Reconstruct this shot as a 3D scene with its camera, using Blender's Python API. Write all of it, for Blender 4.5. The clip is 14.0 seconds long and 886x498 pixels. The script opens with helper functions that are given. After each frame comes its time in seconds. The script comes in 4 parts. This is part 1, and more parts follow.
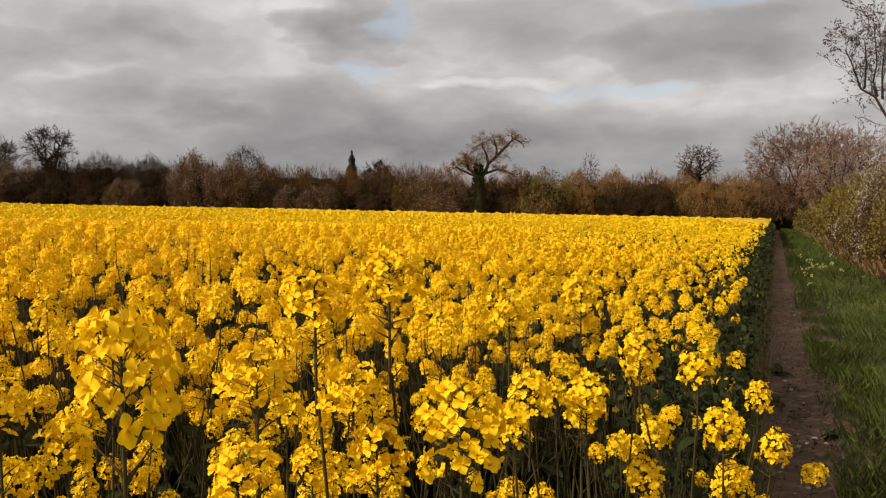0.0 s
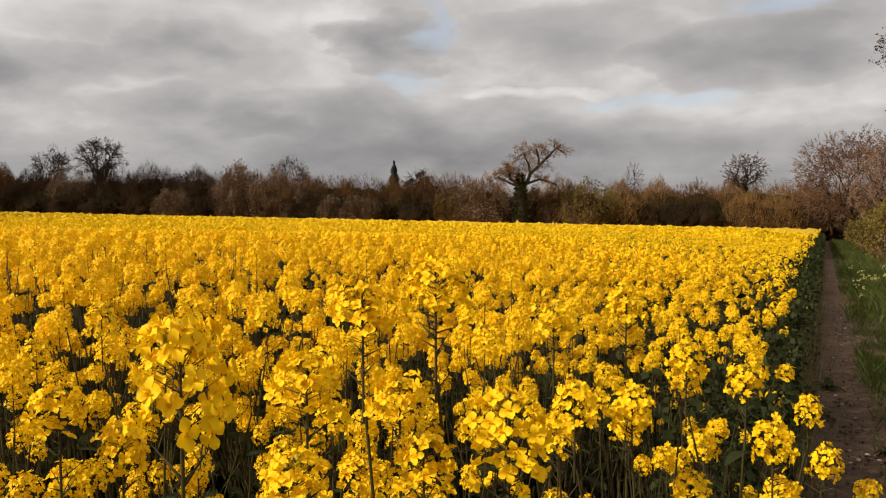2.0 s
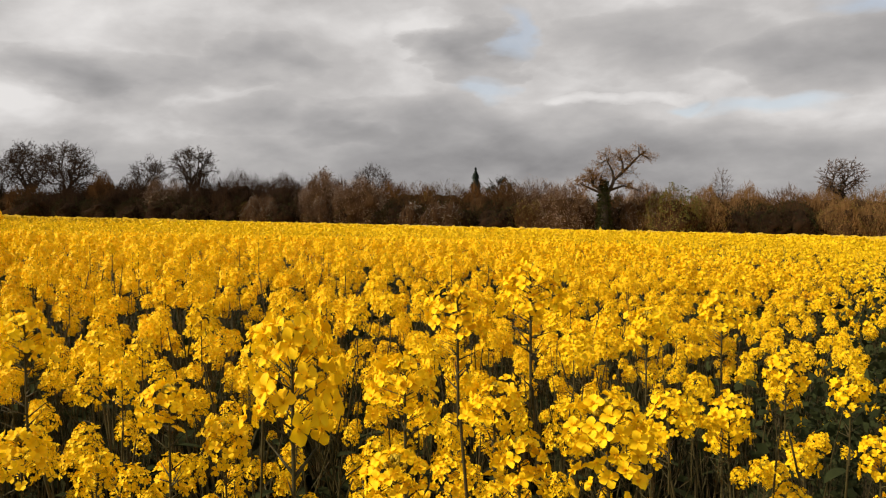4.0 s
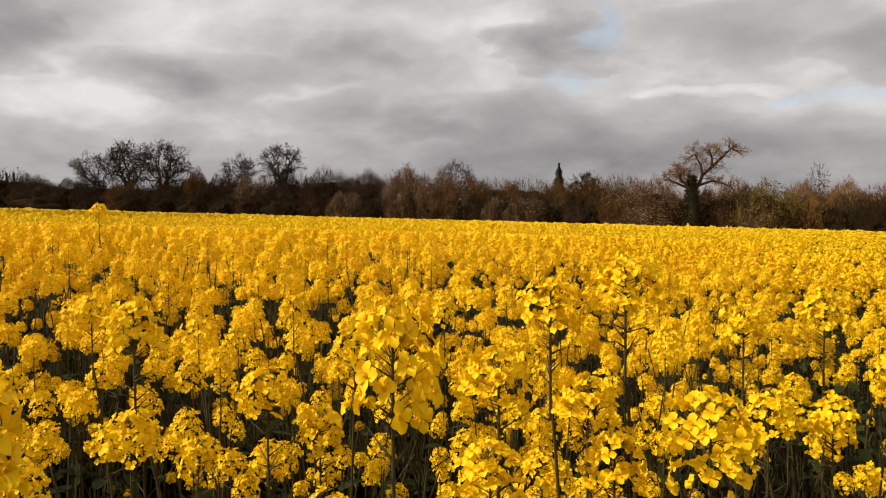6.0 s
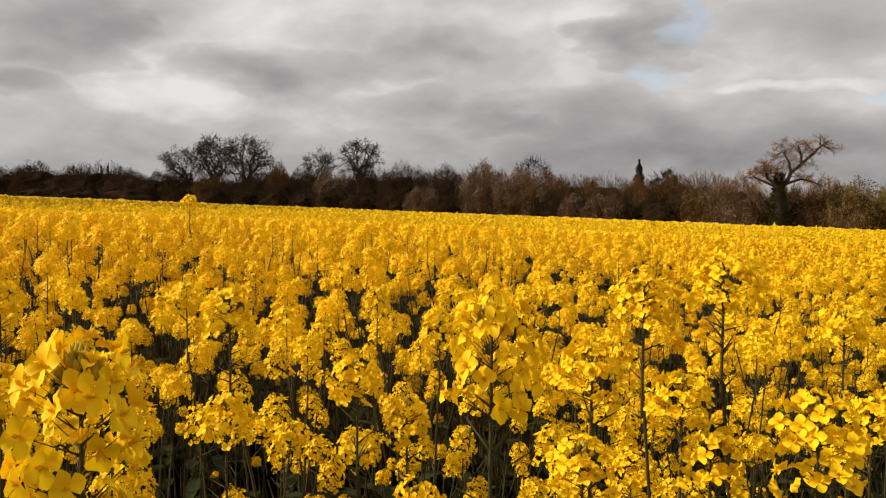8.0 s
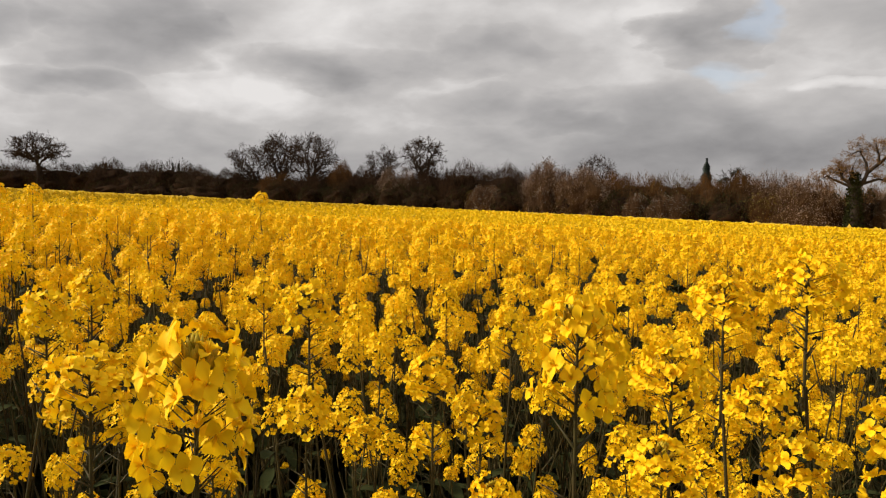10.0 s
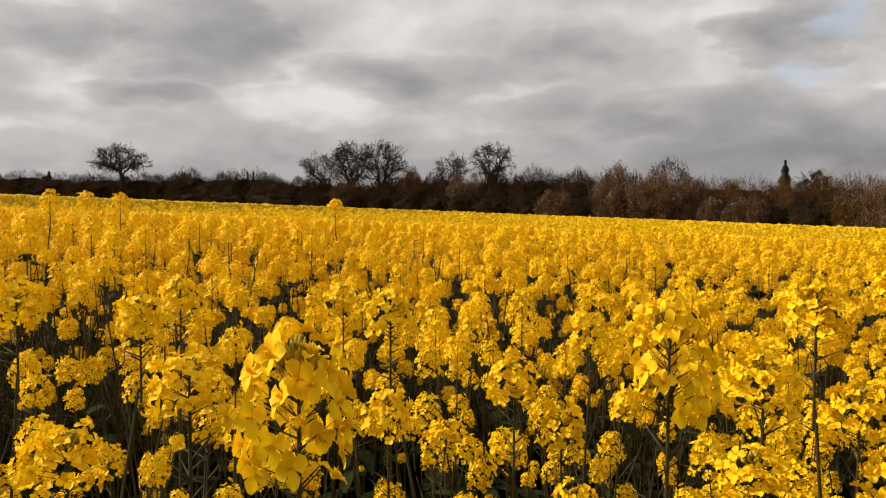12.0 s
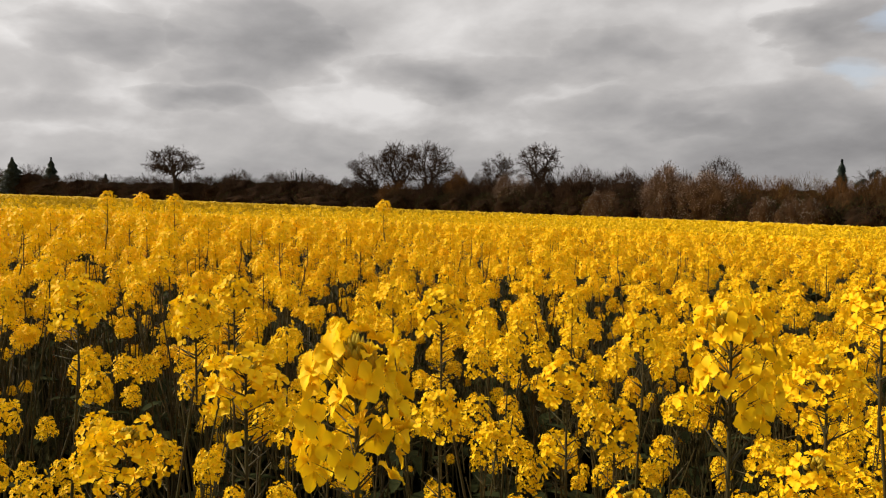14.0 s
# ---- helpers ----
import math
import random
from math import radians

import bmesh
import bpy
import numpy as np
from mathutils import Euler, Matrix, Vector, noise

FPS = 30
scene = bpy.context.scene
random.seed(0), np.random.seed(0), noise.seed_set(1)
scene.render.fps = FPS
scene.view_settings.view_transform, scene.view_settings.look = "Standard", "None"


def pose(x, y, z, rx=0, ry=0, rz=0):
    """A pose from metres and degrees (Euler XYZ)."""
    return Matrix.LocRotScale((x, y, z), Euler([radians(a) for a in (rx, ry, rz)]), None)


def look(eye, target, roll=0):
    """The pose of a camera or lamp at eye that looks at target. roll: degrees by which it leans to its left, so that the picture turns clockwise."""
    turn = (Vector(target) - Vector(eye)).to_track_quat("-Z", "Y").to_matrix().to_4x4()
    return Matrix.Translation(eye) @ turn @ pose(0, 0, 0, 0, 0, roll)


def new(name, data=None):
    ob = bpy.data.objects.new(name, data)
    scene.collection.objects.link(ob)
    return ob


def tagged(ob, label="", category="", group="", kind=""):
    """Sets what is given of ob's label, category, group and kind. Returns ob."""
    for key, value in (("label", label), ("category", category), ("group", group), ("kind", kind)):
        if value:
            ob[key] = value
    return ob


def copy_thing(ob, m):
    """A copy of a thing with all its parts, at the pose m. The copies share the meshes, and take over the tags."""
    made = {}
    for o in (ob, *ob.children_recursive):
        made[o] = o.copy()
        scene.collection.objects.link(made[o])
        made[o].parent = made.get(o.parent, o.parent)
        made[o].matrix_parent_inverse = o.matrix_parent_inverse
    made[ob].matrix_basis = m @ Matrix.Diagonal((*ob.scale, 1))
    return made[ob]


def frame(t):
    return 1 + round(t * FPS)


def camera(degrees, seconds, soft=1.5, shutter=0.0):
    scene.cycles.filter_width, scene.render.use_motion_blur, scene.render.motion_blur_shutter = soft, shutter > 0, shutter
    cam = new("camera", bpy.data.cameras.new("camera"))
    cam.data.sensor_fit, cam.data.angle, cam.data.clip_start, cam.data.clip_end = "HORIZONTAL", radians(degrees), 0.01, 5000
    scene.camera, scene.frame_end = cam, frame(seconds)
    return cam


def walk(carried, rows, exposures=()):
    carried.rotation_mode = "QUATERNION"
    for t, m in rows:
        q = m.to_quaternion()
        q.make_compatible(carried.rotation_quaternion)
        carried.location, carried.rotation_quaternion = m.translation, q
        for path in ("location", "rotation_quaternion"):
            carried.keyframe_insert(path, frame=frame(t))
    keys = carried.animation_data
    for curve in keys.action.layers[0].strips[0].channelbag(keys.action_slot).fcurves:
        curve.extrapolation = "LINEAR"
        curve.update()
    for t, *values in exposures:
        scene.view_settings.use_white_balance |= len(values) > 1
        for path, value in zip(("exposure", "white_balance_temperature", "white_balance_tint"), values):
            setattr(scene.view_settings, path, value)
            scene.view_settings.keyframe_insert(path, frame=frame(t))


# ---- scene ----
cam = camera(57.95, 14.0, soft=1.2)
walk(cam, [
    (0.0, pose(-0.000, 0.000, 1.550, 86.01, 0.34, 22.55)),
    (0.5, pose(0.001, -0.006, 1.551, 86.26, 0.33, 23.07)),
    (1.0, pose(0.002, -0.009, 1.551, 86.51, 0.35, 23.69)),
    (1.5, pose(0.002, -0.008, 1.551, 86.66, 0.41, 24.56)),
    (2.0, pose(-0.001, -0.010, 1.551, 86.74, 0.36, 25.53)),
    (2.5, pose(-0.004, -0.018, 1.551, 86.88, 0.41, 27.21)),
    (3.0, pose(-0.007, -0.022, 1.551, 87.06, 0.36, 28.70)),
    (5.5, pose(-0.018, -0.027, 1.546, 87.11, 0.33, 35.63)),
    (6.0, pose(-0.021, -0.031, 1.546, 86.98, 0.27, 37.22)),
    (6.5, pose(-0.023, -0.035, 1.545, 86.88, 0.09, 38.54)),
    (7.0, pose(-0.027, -0.035, 1.544, 86.80, -0.06, 40.16)),
    (7.5, pose(-0.031, -0.038, 1.543, 86.73, -0.28, 41.40)),
    (8.0, pose(-0.035, -0.041, 1.542, 86.65, -0.39, 42.69)),
    (10.5, pose(-0.042, -0.067, 1.543, 86.54, -0.68, 48.36)),
    (11.0, pose(-0.045, -0.071, 1.543, 86.65, -0.49, 49.73)),
    (11.5, pose(-0.046, -0.074, 1.543, 86.81, -0.34, 50.93)),
    (12.0, pose(-0.046, -0.075, 1.542, 86.86, -0.27, 52.04)),
    (12.5, pose(-0.047, -0.077, 1.543, 86.91, -0.14, 52.90)),
    (13.0, pose(-0.048, -0.078, 1.543, 86.97, -0.17, 53.65)),
    (13.5, pose(-0.050, -0.079, 1.542, 86.97, -0.22, 54.45)),
    (14.0, pose(-0.052, -0.078, 1.541, 86.93, -0.18, 55.37)),
], exposures=[(0.0, 0.03), (5.0, 0.12), (10.0, 0.12), (14.0, 0.06)])

# ---- light ----
SUN_AZ, SUN_EL = radians(136), radians(34)        # azimuth counted from the path's direction towards the field
SUN_DIR = Vector((-math.sin(SUN_AZ) * math.cos(SUN_EL), math.cos(SUN_AZ) * math.cos(SUN_EL), math.sin(SUN_EL)))
sun = new("sun", bpy.data.lights.new("sun", "SUN"))
sun.data.energy, sun.data.angle, sun.data.color = 5.0, radians(0.6), (1.0, 0.91, 0.78)
sun.matrix_world = look((0, 0, 0), -SUN_DIR)


def nd(tree, kind, **kw):
    node = tree.nodes.new(kind)
    for key, value in kw.items():
        if key.startswith("i_"):
            node.inputs[key[2:].replace("_", " ")].default_value = value
        elif key == "op":
            node.operation = value
    return node


def mathnode(tree, op, a, b=None, clamp=False):
    n = tree.nodes.new("ShaderNodeMath")
    n.operation, n.use_clamp = op, clamp
    for i, v in enumerate((a, b)):
        if v is None:
            continue
        if isinstance(v, (int, float)):
            n.inputs[i].default_value = v
        else:
            tree.links.new(v, n.inputs[i])
    return n.outputs[0]


def ramp(tree, src, stops):
    n = tree.nodes.new("ShaderNodeValToRGB")
    el = n.color_ramp.elements
    while len(el) < len(stops):
        el.new(0.5)
    for e, (p, c) in zip(el, stops):
        e.position = p
        e.color = (*c, 1) if len(c) == 3 else c
    tree.links.new(src, n.inputs[0])
    return n.outputs[0]


def mixrgb(tree, fac, a, b, blend="MIX"):
    n = tree.nodes.new("ShaderNodeMix")
    n.data_type, n.blend_type = "RGBA", blend
    for i, v in ((0, fac), (6, a), (7, b)):
        if isinstance(v, (int, float)):
            n.inputs[i].default_value = v
        elif isinstance(v, tuple):
            n.inputs[i].default_value = (*v, 1)
        else:
            tree.links.new(v, n.inputs[i])
    return n.outputs[2]


def noise_tex(tree, vec, scale, detail=4.0, rough=0.55, distort=0.0):
    n = tree.nodes.new("ShaderNodeTexNoise")
    n.inputs["Scale"].default_value = scale
    n.inputs["Detail"].default_value = detail
    n.inputs["Roughness"].default_value = rough
    n.inputs["Distortion"].default_value = distort
    if vec is not None:
        tree.links.new(vec, n.inputs["Vector"])
    return n.outputs["Fac"]


# cloud banks: azimuth, elevation, half width, half height in degrees, darkness
BANKS = [(29.6, 11.2, 3.4, 1.7, 1.0), (53.9, 9.1, 5.3, 1.3, 0.5), (44.4, 10.1, 3.8, 1.3, 0.6), (17.0, 11.1, 7.3, 1.8, 0.5), (4.7, 9.6, 6.1, 2.0, 0.8), (43.7, 6.8, 6.5, 1.0, 0.5), (37.6, 5.5, 3.6, 0.8, 0.5),
         (78.3, 10.9, 4.9, 1.4, 0.8), (68.4, 10.9, 4.5, 2.2, 0.9), (57.0, 9.0, 5.3, 1.1, 0.45), (72.1, 7.5, 4.5, 0.6, 0.7), (80.1, 6.1, 6.9, 0.9, 0.4), (60.2, 6.6, 5.5, 1.4, -0.45), (32.8, 13.1, 2.2, 0.7, -0.35),
         (19.7, 7.6, 4.0, 0.4, -0.5), (12.0, 4.0, 20.0, 1.6, 0.35), (32.0, 4.4, 13.0, 2.8, 0.7)]
BREAKS = [(25.8, 12.3, 1.3, 1.5), (28.6, 8.6, 1.6, 0.8), (9.5, 6.9, 4.4, 0.6), (15.0, 7.0, 1.4, 0.45), (3.0, 12.9, 3.0, 0.7)]


def make_world():
    world = bpy.data.worlds.new("sky")
    world.use_nodes = True
    scene.world = world
    t = world.node_tree
    t.nodes.clear()
    out = t.nodes.new("ShaderNodeOutputWorld")
    bg = t.nodes.new("ShaderNodeBackground")
    sky = t.nodes.new("ShaderNodeTexSky")
    sky.sky_type, sky.sun_disc = "NISHITA", False
    sky.sun_elevation, sky.sun_rotation = SUN_EL, -SUN_AZ
    blue = mixrgb(t, 0.45, mixrgb(t, 1.0, sky.outputs[0], (0.13, 0.13, 0.13), "MULTIPLY"), (0.62, 0.66, 0.74))
    co = t.nodes.new("ShaderNodeTexCoord").outputs["Generated"]
    def vec_math(op, a, b):
        n = t.nodes.new("ShaderNodeVectorMath")
        n.operation = op
        for i, v in enumerate((a, b)):
            if isinstance(v, (tuple, Vector)):
                n.inputs[i].default_value = v
            elif v is not None:
                t.links.new(v, n.inputs[i])
        return n

    # billows: noise pushed about, and the large banks where they hang
    flat = vec_math("MULTIPLY", co, (1.0, 1.0, 2.6)).outputs[0]
    push = t.nodes.new("ShaderNodeTexNoise")
    push.inputs["Scale"].default_value, push.inputs["Detail"].default_value = 9.0, 5.0
    t.links.new(flat, push.inputs["Vector"])
    moved = vec_math("SUBTRACT", push.outputs["Color"], (0.5, 0.5, 0.5)).outputs[0]
    ragged = vec_math("ADD", co, vec_math("MULTIPLY", moved, (0.16, 0.16, 0.055)).outputs[0]).outputs[0]

    def bank(az, el, wide, high):
        """1 in the middle of an oval patch of the sky, 0 outside it."""
        a, e = radians(az), radians(el)
        m = t.nodes.new("ShaderNodeMapping")
        m.vector_type = "TEXTURE"
        m.inputs["Location"].default_value = (-math.sin(a) * math.cos(e), math.cos(a) * math.cos(e), math.sin(e))
        m.inputs["Rotation"].default_value = (0, 0, a)
        m.inputs["Scale"].default_value = (radians(wide) * 1.25, 1.0, radians(high) * 1.3)
        t.links.new(ragged, m.inputs["Vector"])
        g = t.nodes.new("ShaderNodeTexGradient")
        g.gradient_type = "SPHERICAL"
        t.links.new(m.outputs[0], g.inputs[0])
        return g.outputs["Fac"]

    fine = noise_tex(t, flat, 6.5, 7.0, 0.55, 0.2)
    wide = noise_tex(t, flat, 3.0, 3.0, 0.5, 0.2)
    # the cloud layer as a level sheet: the farther off, the flatter its billows look
    split = t.nodes.new("ShaderNodeSeparateXYZ")
    t.links.new(co, split.inputs[0])
    depth = mathnode(t, "ADD", mathnode(t, "MAXIMUM", split.outputs["Z"], 0.0), 0.42)
    level = t.nodes.new("ShaderNodeCombineXYZ")
    for i, axis in enumerate("XY"):
        t.links.new(mathnode(t, "DIVIDE", split.outputs[axis], depth), level.inputs[i])
    puffs = noise_tex(t, level.outputs[0], 6.0, 6.0, 0.5, 0.2)
    lum = mathnode(t, "ADD", mathnode(t, "MULTIPLY", fine, 0.40), mathnode(t, "MULTIPLY", wide, 0.45))
    lum = mathnode(t, "ADD", lum, mathnode(t, "MULTIPLY", puffs, 0.50))
    lum = mathnode(t, "SUBTRACT", lum, 0.36)
    low = mathnode(t, "SUBTRACT", 1.0, mathnode(t, "DIVIDE", split.outputs["Z"], 0.10), True)
    lum = mathnode(t, "ADD", lum, mathnode(t, "MULTIPLY", low, 0.30))
    for az, el, w_, h_, k in BANKS:
        lum = mathnode(t, "ADD", lum, mathnode(t, "MULTIPLY", mathnode(t, "POWER", bank(az, el, w_, h_), 0.7), 0.42 * k))
    cloud = ramp(t, lum, [(0.14, (0.76, 0.735, 0.72)), (0.36, (0.515, 0.495, 0.485)), (0.56, (0.385, 0.372, 0.37)), (0.86, (0.225, 0.219, 0.222))])
    glow = vec_math("DOT_PRODUCT", co, SUN_DIR).outputs["Value"]
    glow = mathnode(t, "POWER", mathnode(t, "MAXIMUM", glow, 0.0), 3.0)
    glow = mathnode(t, "ADD", mathnode(t, "MULTIPLY", glow, 0.6), 0.95)
    cloud = mixrgb(t, 1.0, cloud, glow, "MULTIPLY")
    # the few breaks in the cloud
    gaps = None
    for az, el, w_, h_ in BREAKS:
        g = bank(az, el, w_, h_)
        gaps = g if gaps is None else mathnode(t, "MAXIMUM", gaps, g)
    col = mixrgb(t, ramp(t, gaps, [(0.05, (0, 0, 0)), (0.65, (0.52, 0.52, 0.52))]), cloud, blue)
    t.links.new(col, bg.inputs[0])
    bg.inputs[1].default_value = 1.0
    t.links.new(bg.outputs[0], out.inputs[0])


make_world()

# ---- materials ----


def material(name, base, rough=0.6, var=0.25, scale=20.0, second=None, rnd="island", trans=0.0, bump=0.0, bump_scale=60.0, spec=0.3):
    """Base colour varied by two noises and by the piece, with an optional light passing through."""
    m = bpy.data.materials.new(name)
    m.use_nodes = True
    t = m.node_tree
    bsdf = t.nodes["Principled BSDF"]
    co = t.nodes.new("ShaderNodeTexCoord").outputs["Object"]
    n1 = noise_tex(t, co, scale, 5.0)
    n2 = noise_tex(t, co, scale * 0.13, 3.0)
    second = second or tuple(c * 0.55 for c in base)
    f = mathnode(t, "ADD", mathnode(t, "MULTIPLY", n1, 0.6), mathnode(t, "MULTIPLY", n2, 0.6))
    f = mathnode(t, "SUBTRACT", f, 0.1)
    col = mixrgb(t, ramp(t, f, [(0.32, (0, 0, 0)), (0.68, (1, 1, 1))]), second, base)
    if rnd == "island":
        r = t.nodes.new("ShaderNodeNewGeometry").outputs["Random Per Island"]
    else:
        r = t.nodes.new("ShaderNodeObjectInfo").outputs["Random"]
    value = mathnode(t, "ADD", mathnode(t, "MULTIPLY", r, 2 * var), 1.0 - var)
    hsv = t.nodes.new("ShaderNodeHueSaturation")
    t.links.new(value, hsv.inputs["Value"])
    t.links.new(col, hsv.inputs["Color"])
    col = hsv.outputs[0]
    t.links.new(col, bsdf.inputs["Base Color"])
    bsdf.inputs["Roughness"].default_value = rough
    bsdf.inputs["Specular IOR Level"].default_value = spec
    if bump:
        b = t.nodes.new("ShaderNodeBump")
        b.inputs["Strength"].default_value = bump
        b.inputs["Distance"].default_value = 0.02
        t.links.new(noise_tex(t, co, bump_scale, 6.0, 0.65), b.inputs["Height"])
        t.links.new(b.outputs[0], bsdf.inputs["Normal"])
    if trans:
        tr = t.nodes.new("ShaderNodeBsdfTranslucent")
        t.links.new(col, tr.inputs[0])
        mix = t.nodes.new("ShaderNodeMixShader")
        mix.inputs[0].default_value = trans
        t.links.new(bsdf.outputs[0], mix.inputs[1])
        t.links.new(tr.outputs[0], mix.inputs[2])
        t.links.new(mix.outputs[0], t.nodes["Material Output"].inputs["Surface"])
    return m


PETAL = material("petal", (0.93, 0.61, 0.008), 0.6, 0.10, 90, (0.86, 0.49, 0.005), trans=0.26, spec=0.1)
DULL_CROP = material("thin_late_crop", (0.66, 0.41, 0.012), 0.7, 0.25, 1.2, (0.48, 0.28, 0.010), trans=0.2, spec=0.05)
BUD = material("bud", (0.50, 0.33, 0.012), 0.6, 0.3, 200, (0.30, 0.23, 0.015), spec=0.15)
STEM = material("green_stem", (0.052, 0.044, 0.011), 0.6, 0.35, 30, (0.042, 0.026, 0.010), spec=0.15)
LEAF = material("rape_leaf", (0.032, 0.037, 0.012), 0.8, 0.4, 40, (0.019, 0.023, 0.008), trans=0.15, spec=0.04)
CANOPY = material("flowering_canopy", (0.90, 0.58, 0.008), 0.7, 0.1, 14, (0.66, 0.38, 0.006), trans=0.3)
# sheet below the flowers, coloured as dark as the shaded gaps between plants
GAP_SHADE = material("under_canopy", (0.022, 0.021, 0.008), 1.0, 0.1, 9, (0.014, 0.013, 0.006), bump=0.6, spec=0.0)
BARK = material("bark", (0.085, 0.065, 0.05), 0.85, 0.15, 3, (0.05, 0.04, 0.032), bump=0.5, bump_scale=9)
BARK_DARK = material("dark_bark", (0.042, 0.031, 0.024), 0.9, 0.1, 3, (0.026, 0.02, 0.016), bump=0.5, bump_scale=9, spec=0.05)
TWIG = material("bare_twig", (0.088, 0.043, 0.015), 0.9, 0.12, 0.8, (0.052, 0.026, 0.009), spec=0.03, trans=0.12)
TWIG_TAN = material("tan_twig", (0.22, 0.120, 0.044), 0.9, 0.12, 0.8, (0.15, 0.080, 0.030), spec=0.03, trans=0.12)
HAZE = material("faded_blossom", (0.38, 0.275, 0.20), 0.9, 0.12, 0.8, (0.29, 0.20, 0.145), spec=0.03, trans=0.12)
TWIG_GREY = material("grey_twig", (0.115, 0.066, 0.036), 0.9, 0.12, 0.8, (0.075, 0.043, 0.024), spec=0.03, trans=0.12)
TWIG_ROSE = material("rose_brown_twig", (0.20, 0.112, 0.064), 0.9, 0.15, 0.8, (0.14, 0.078, 0.044), spec=0.03, trans=0.3)
BUD_BROWN = material("opening_bud", (0.15, 0.085, 0.055), 0.8, 0.3, 9, (0.08, 0.05, 0.035), trans=0.2)
REED = material("dead_stalk", (0.20, 0.115, 0.06), 0.9, 0.3, 2, (0.12, 0.066, 0.036), spec=0.05)
# shells inside the bushes: the shade among the stems put into their colour
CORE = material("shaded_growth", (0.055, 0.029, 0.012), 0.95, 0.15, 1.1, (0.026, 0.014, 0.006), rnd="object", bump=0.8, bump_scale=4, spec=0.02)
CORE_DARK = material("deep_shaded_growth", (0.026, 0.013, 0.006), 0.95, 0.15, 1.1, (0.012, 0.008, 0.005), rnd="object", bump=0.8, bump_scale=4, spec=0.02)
TWIG_DARK = material("dark_twig", (0.048, 0.027, 0.014), 0.9, 0.12, 0.8, (0.028, 0.016, 0.009), spec=0.03, trans=0.12)
TWIG_RUST = material("rust_twig", (0.125, 0.060, 0.020), 0.9, 0.12, 0.8, (0.075, 0.036, 0.013), spec=0.03, trans=0.12)
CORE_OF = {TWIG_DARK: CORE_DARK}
IVY = material("ivy_leaf", (0.032, 0.033, 0.010), 0.85, 0.4, 2, (0.017, 0.018, 0.006), trans=0.1, spec=0.04)
OLIVE = material("young_leaf", (0.22, 0.165, 0.022), 0.7, 0.2, 2, (0.14, 0.105, 0.018), trans=0.25)
GREENLEAF = material("spring_leaf", (0.16, 0.138, 0.015), 0.7, 0.3, 2, (0.07, 0.065, 0.010), trans=0.25)
BLOSSOM = material("white_blossom", (0.62, 0.56, 0.49), 0.7, 0.12, 3, (0.50, 0.43, 0.36), trans=0.25)
PINK = material("pink_blossom", (0.40, 0.27, 0.19), 0.8, 0.15, 3, (0.30, 0.19, 0.13), trans=0.25)
NEEDLE = material("dark_needle", (0.018, 0.03, 0.018), 0.6, 0.35, 2, (0.012, 0.018, 0.012))
GRASS = material("grass_blade", (0.088, 0.105, 0.02), 0.7, 0.4, 1.5, (0.045, 0.056, 0.013), trans=0.25, spec=0.1)
DRY = material("dry_grass", (0.28, 0.21, 0.11), 0.7, 0.3, 2, (0.19, 0.13, 0.07), trans=0.15)
SOIL = material("path_soil", (0.125, 0.068, 0.037), 0.95, 0.0, 6.0, (0.042, 0.023, 0.013), rnd="object", bump=0.9, bump_scale=22)
EARTH = material("field_ground", (0.07, 0.085, 0.03), 0.9, 0.0, 2.0, (0.05, 0.05, 0.025), rnd="object", bump=0.8, bump_scale=15)
STONE = material("pebble", (0.26, 0.21, 0.17), 0.8, 0.3, 30, (0.18, 0.14, 0.11))

# ---- mesh tools ----
rng = np.random.default_rng(7)


class Soup:
    """Triangles gathered from arrays, each with a material slot."""

    def __init__(self):
        self.v, self.t, self.m, self.n = [], [], [], 0

    def add(self, v, t, m=0):
        v = np.asarray(v, float).reshape(-1, 3)
        t = np.asarray(t, int).reshape(-1, 3)
        self.v.append(v)
        self.t.append(t + self.n)
        self.m.append(np.full(len(t), m, int))
        self.n += len(v)

    def mesh(self, name, mats, smooth=False):
        me = bpy.data.meshes.new(name)
        v, t, m = np.concatenate(self.v), np.concatenate(self.t), np.concatenate(self.m)
        me.vertices.add(len(v))
        me.vertices.foreach_set("co", v.astype(np.float32).ravel())
        me.loops.add(t.size)
        me.loops.foreach_set("vertex_index", t.astype(np.int32).ravel())
        me.polygons.add(len(t))
        me.polygons.foreach_set("loop_start", np.arange(0, t.size, 3, dtype=np.int32))
        for mat in mats:
            me.materials.append(mat)
        me.polygons.foreach_set("material_index", m.astype(np.int32))
        if smooth:
            me.polygons.foreach_set("use_smooth", np.ones(len(t), bool))
        me.update(calc_edges=True)
        return me


def link(name, me, parent=None, label=""):
    ob = new(name, me)
    ob.parent = parent
    if label:
        ob["label"] = label
    return ob


def unit(a):
    return a / np.maximum(np.linalg.norm(a, axis=-1, keepdims=True), 1e-9)


def frames_of(d, spin):
    """Two unit vectors across each direction d, turned by spin."""
    d = unit(d)
    ref = np.where(np.abs(d[:, 2:3]) > 0.9, np.array([[1.0, 0, 0]]), np.array([[0, 0, 1.0]]))
    a = unit(np.cross(d, ref))
    b = np.cross(d, a)
    c, s = np.cos(spin)[:, None], np.sin(spin)[:, None]
    return a * c + b * s, b * c - a * s


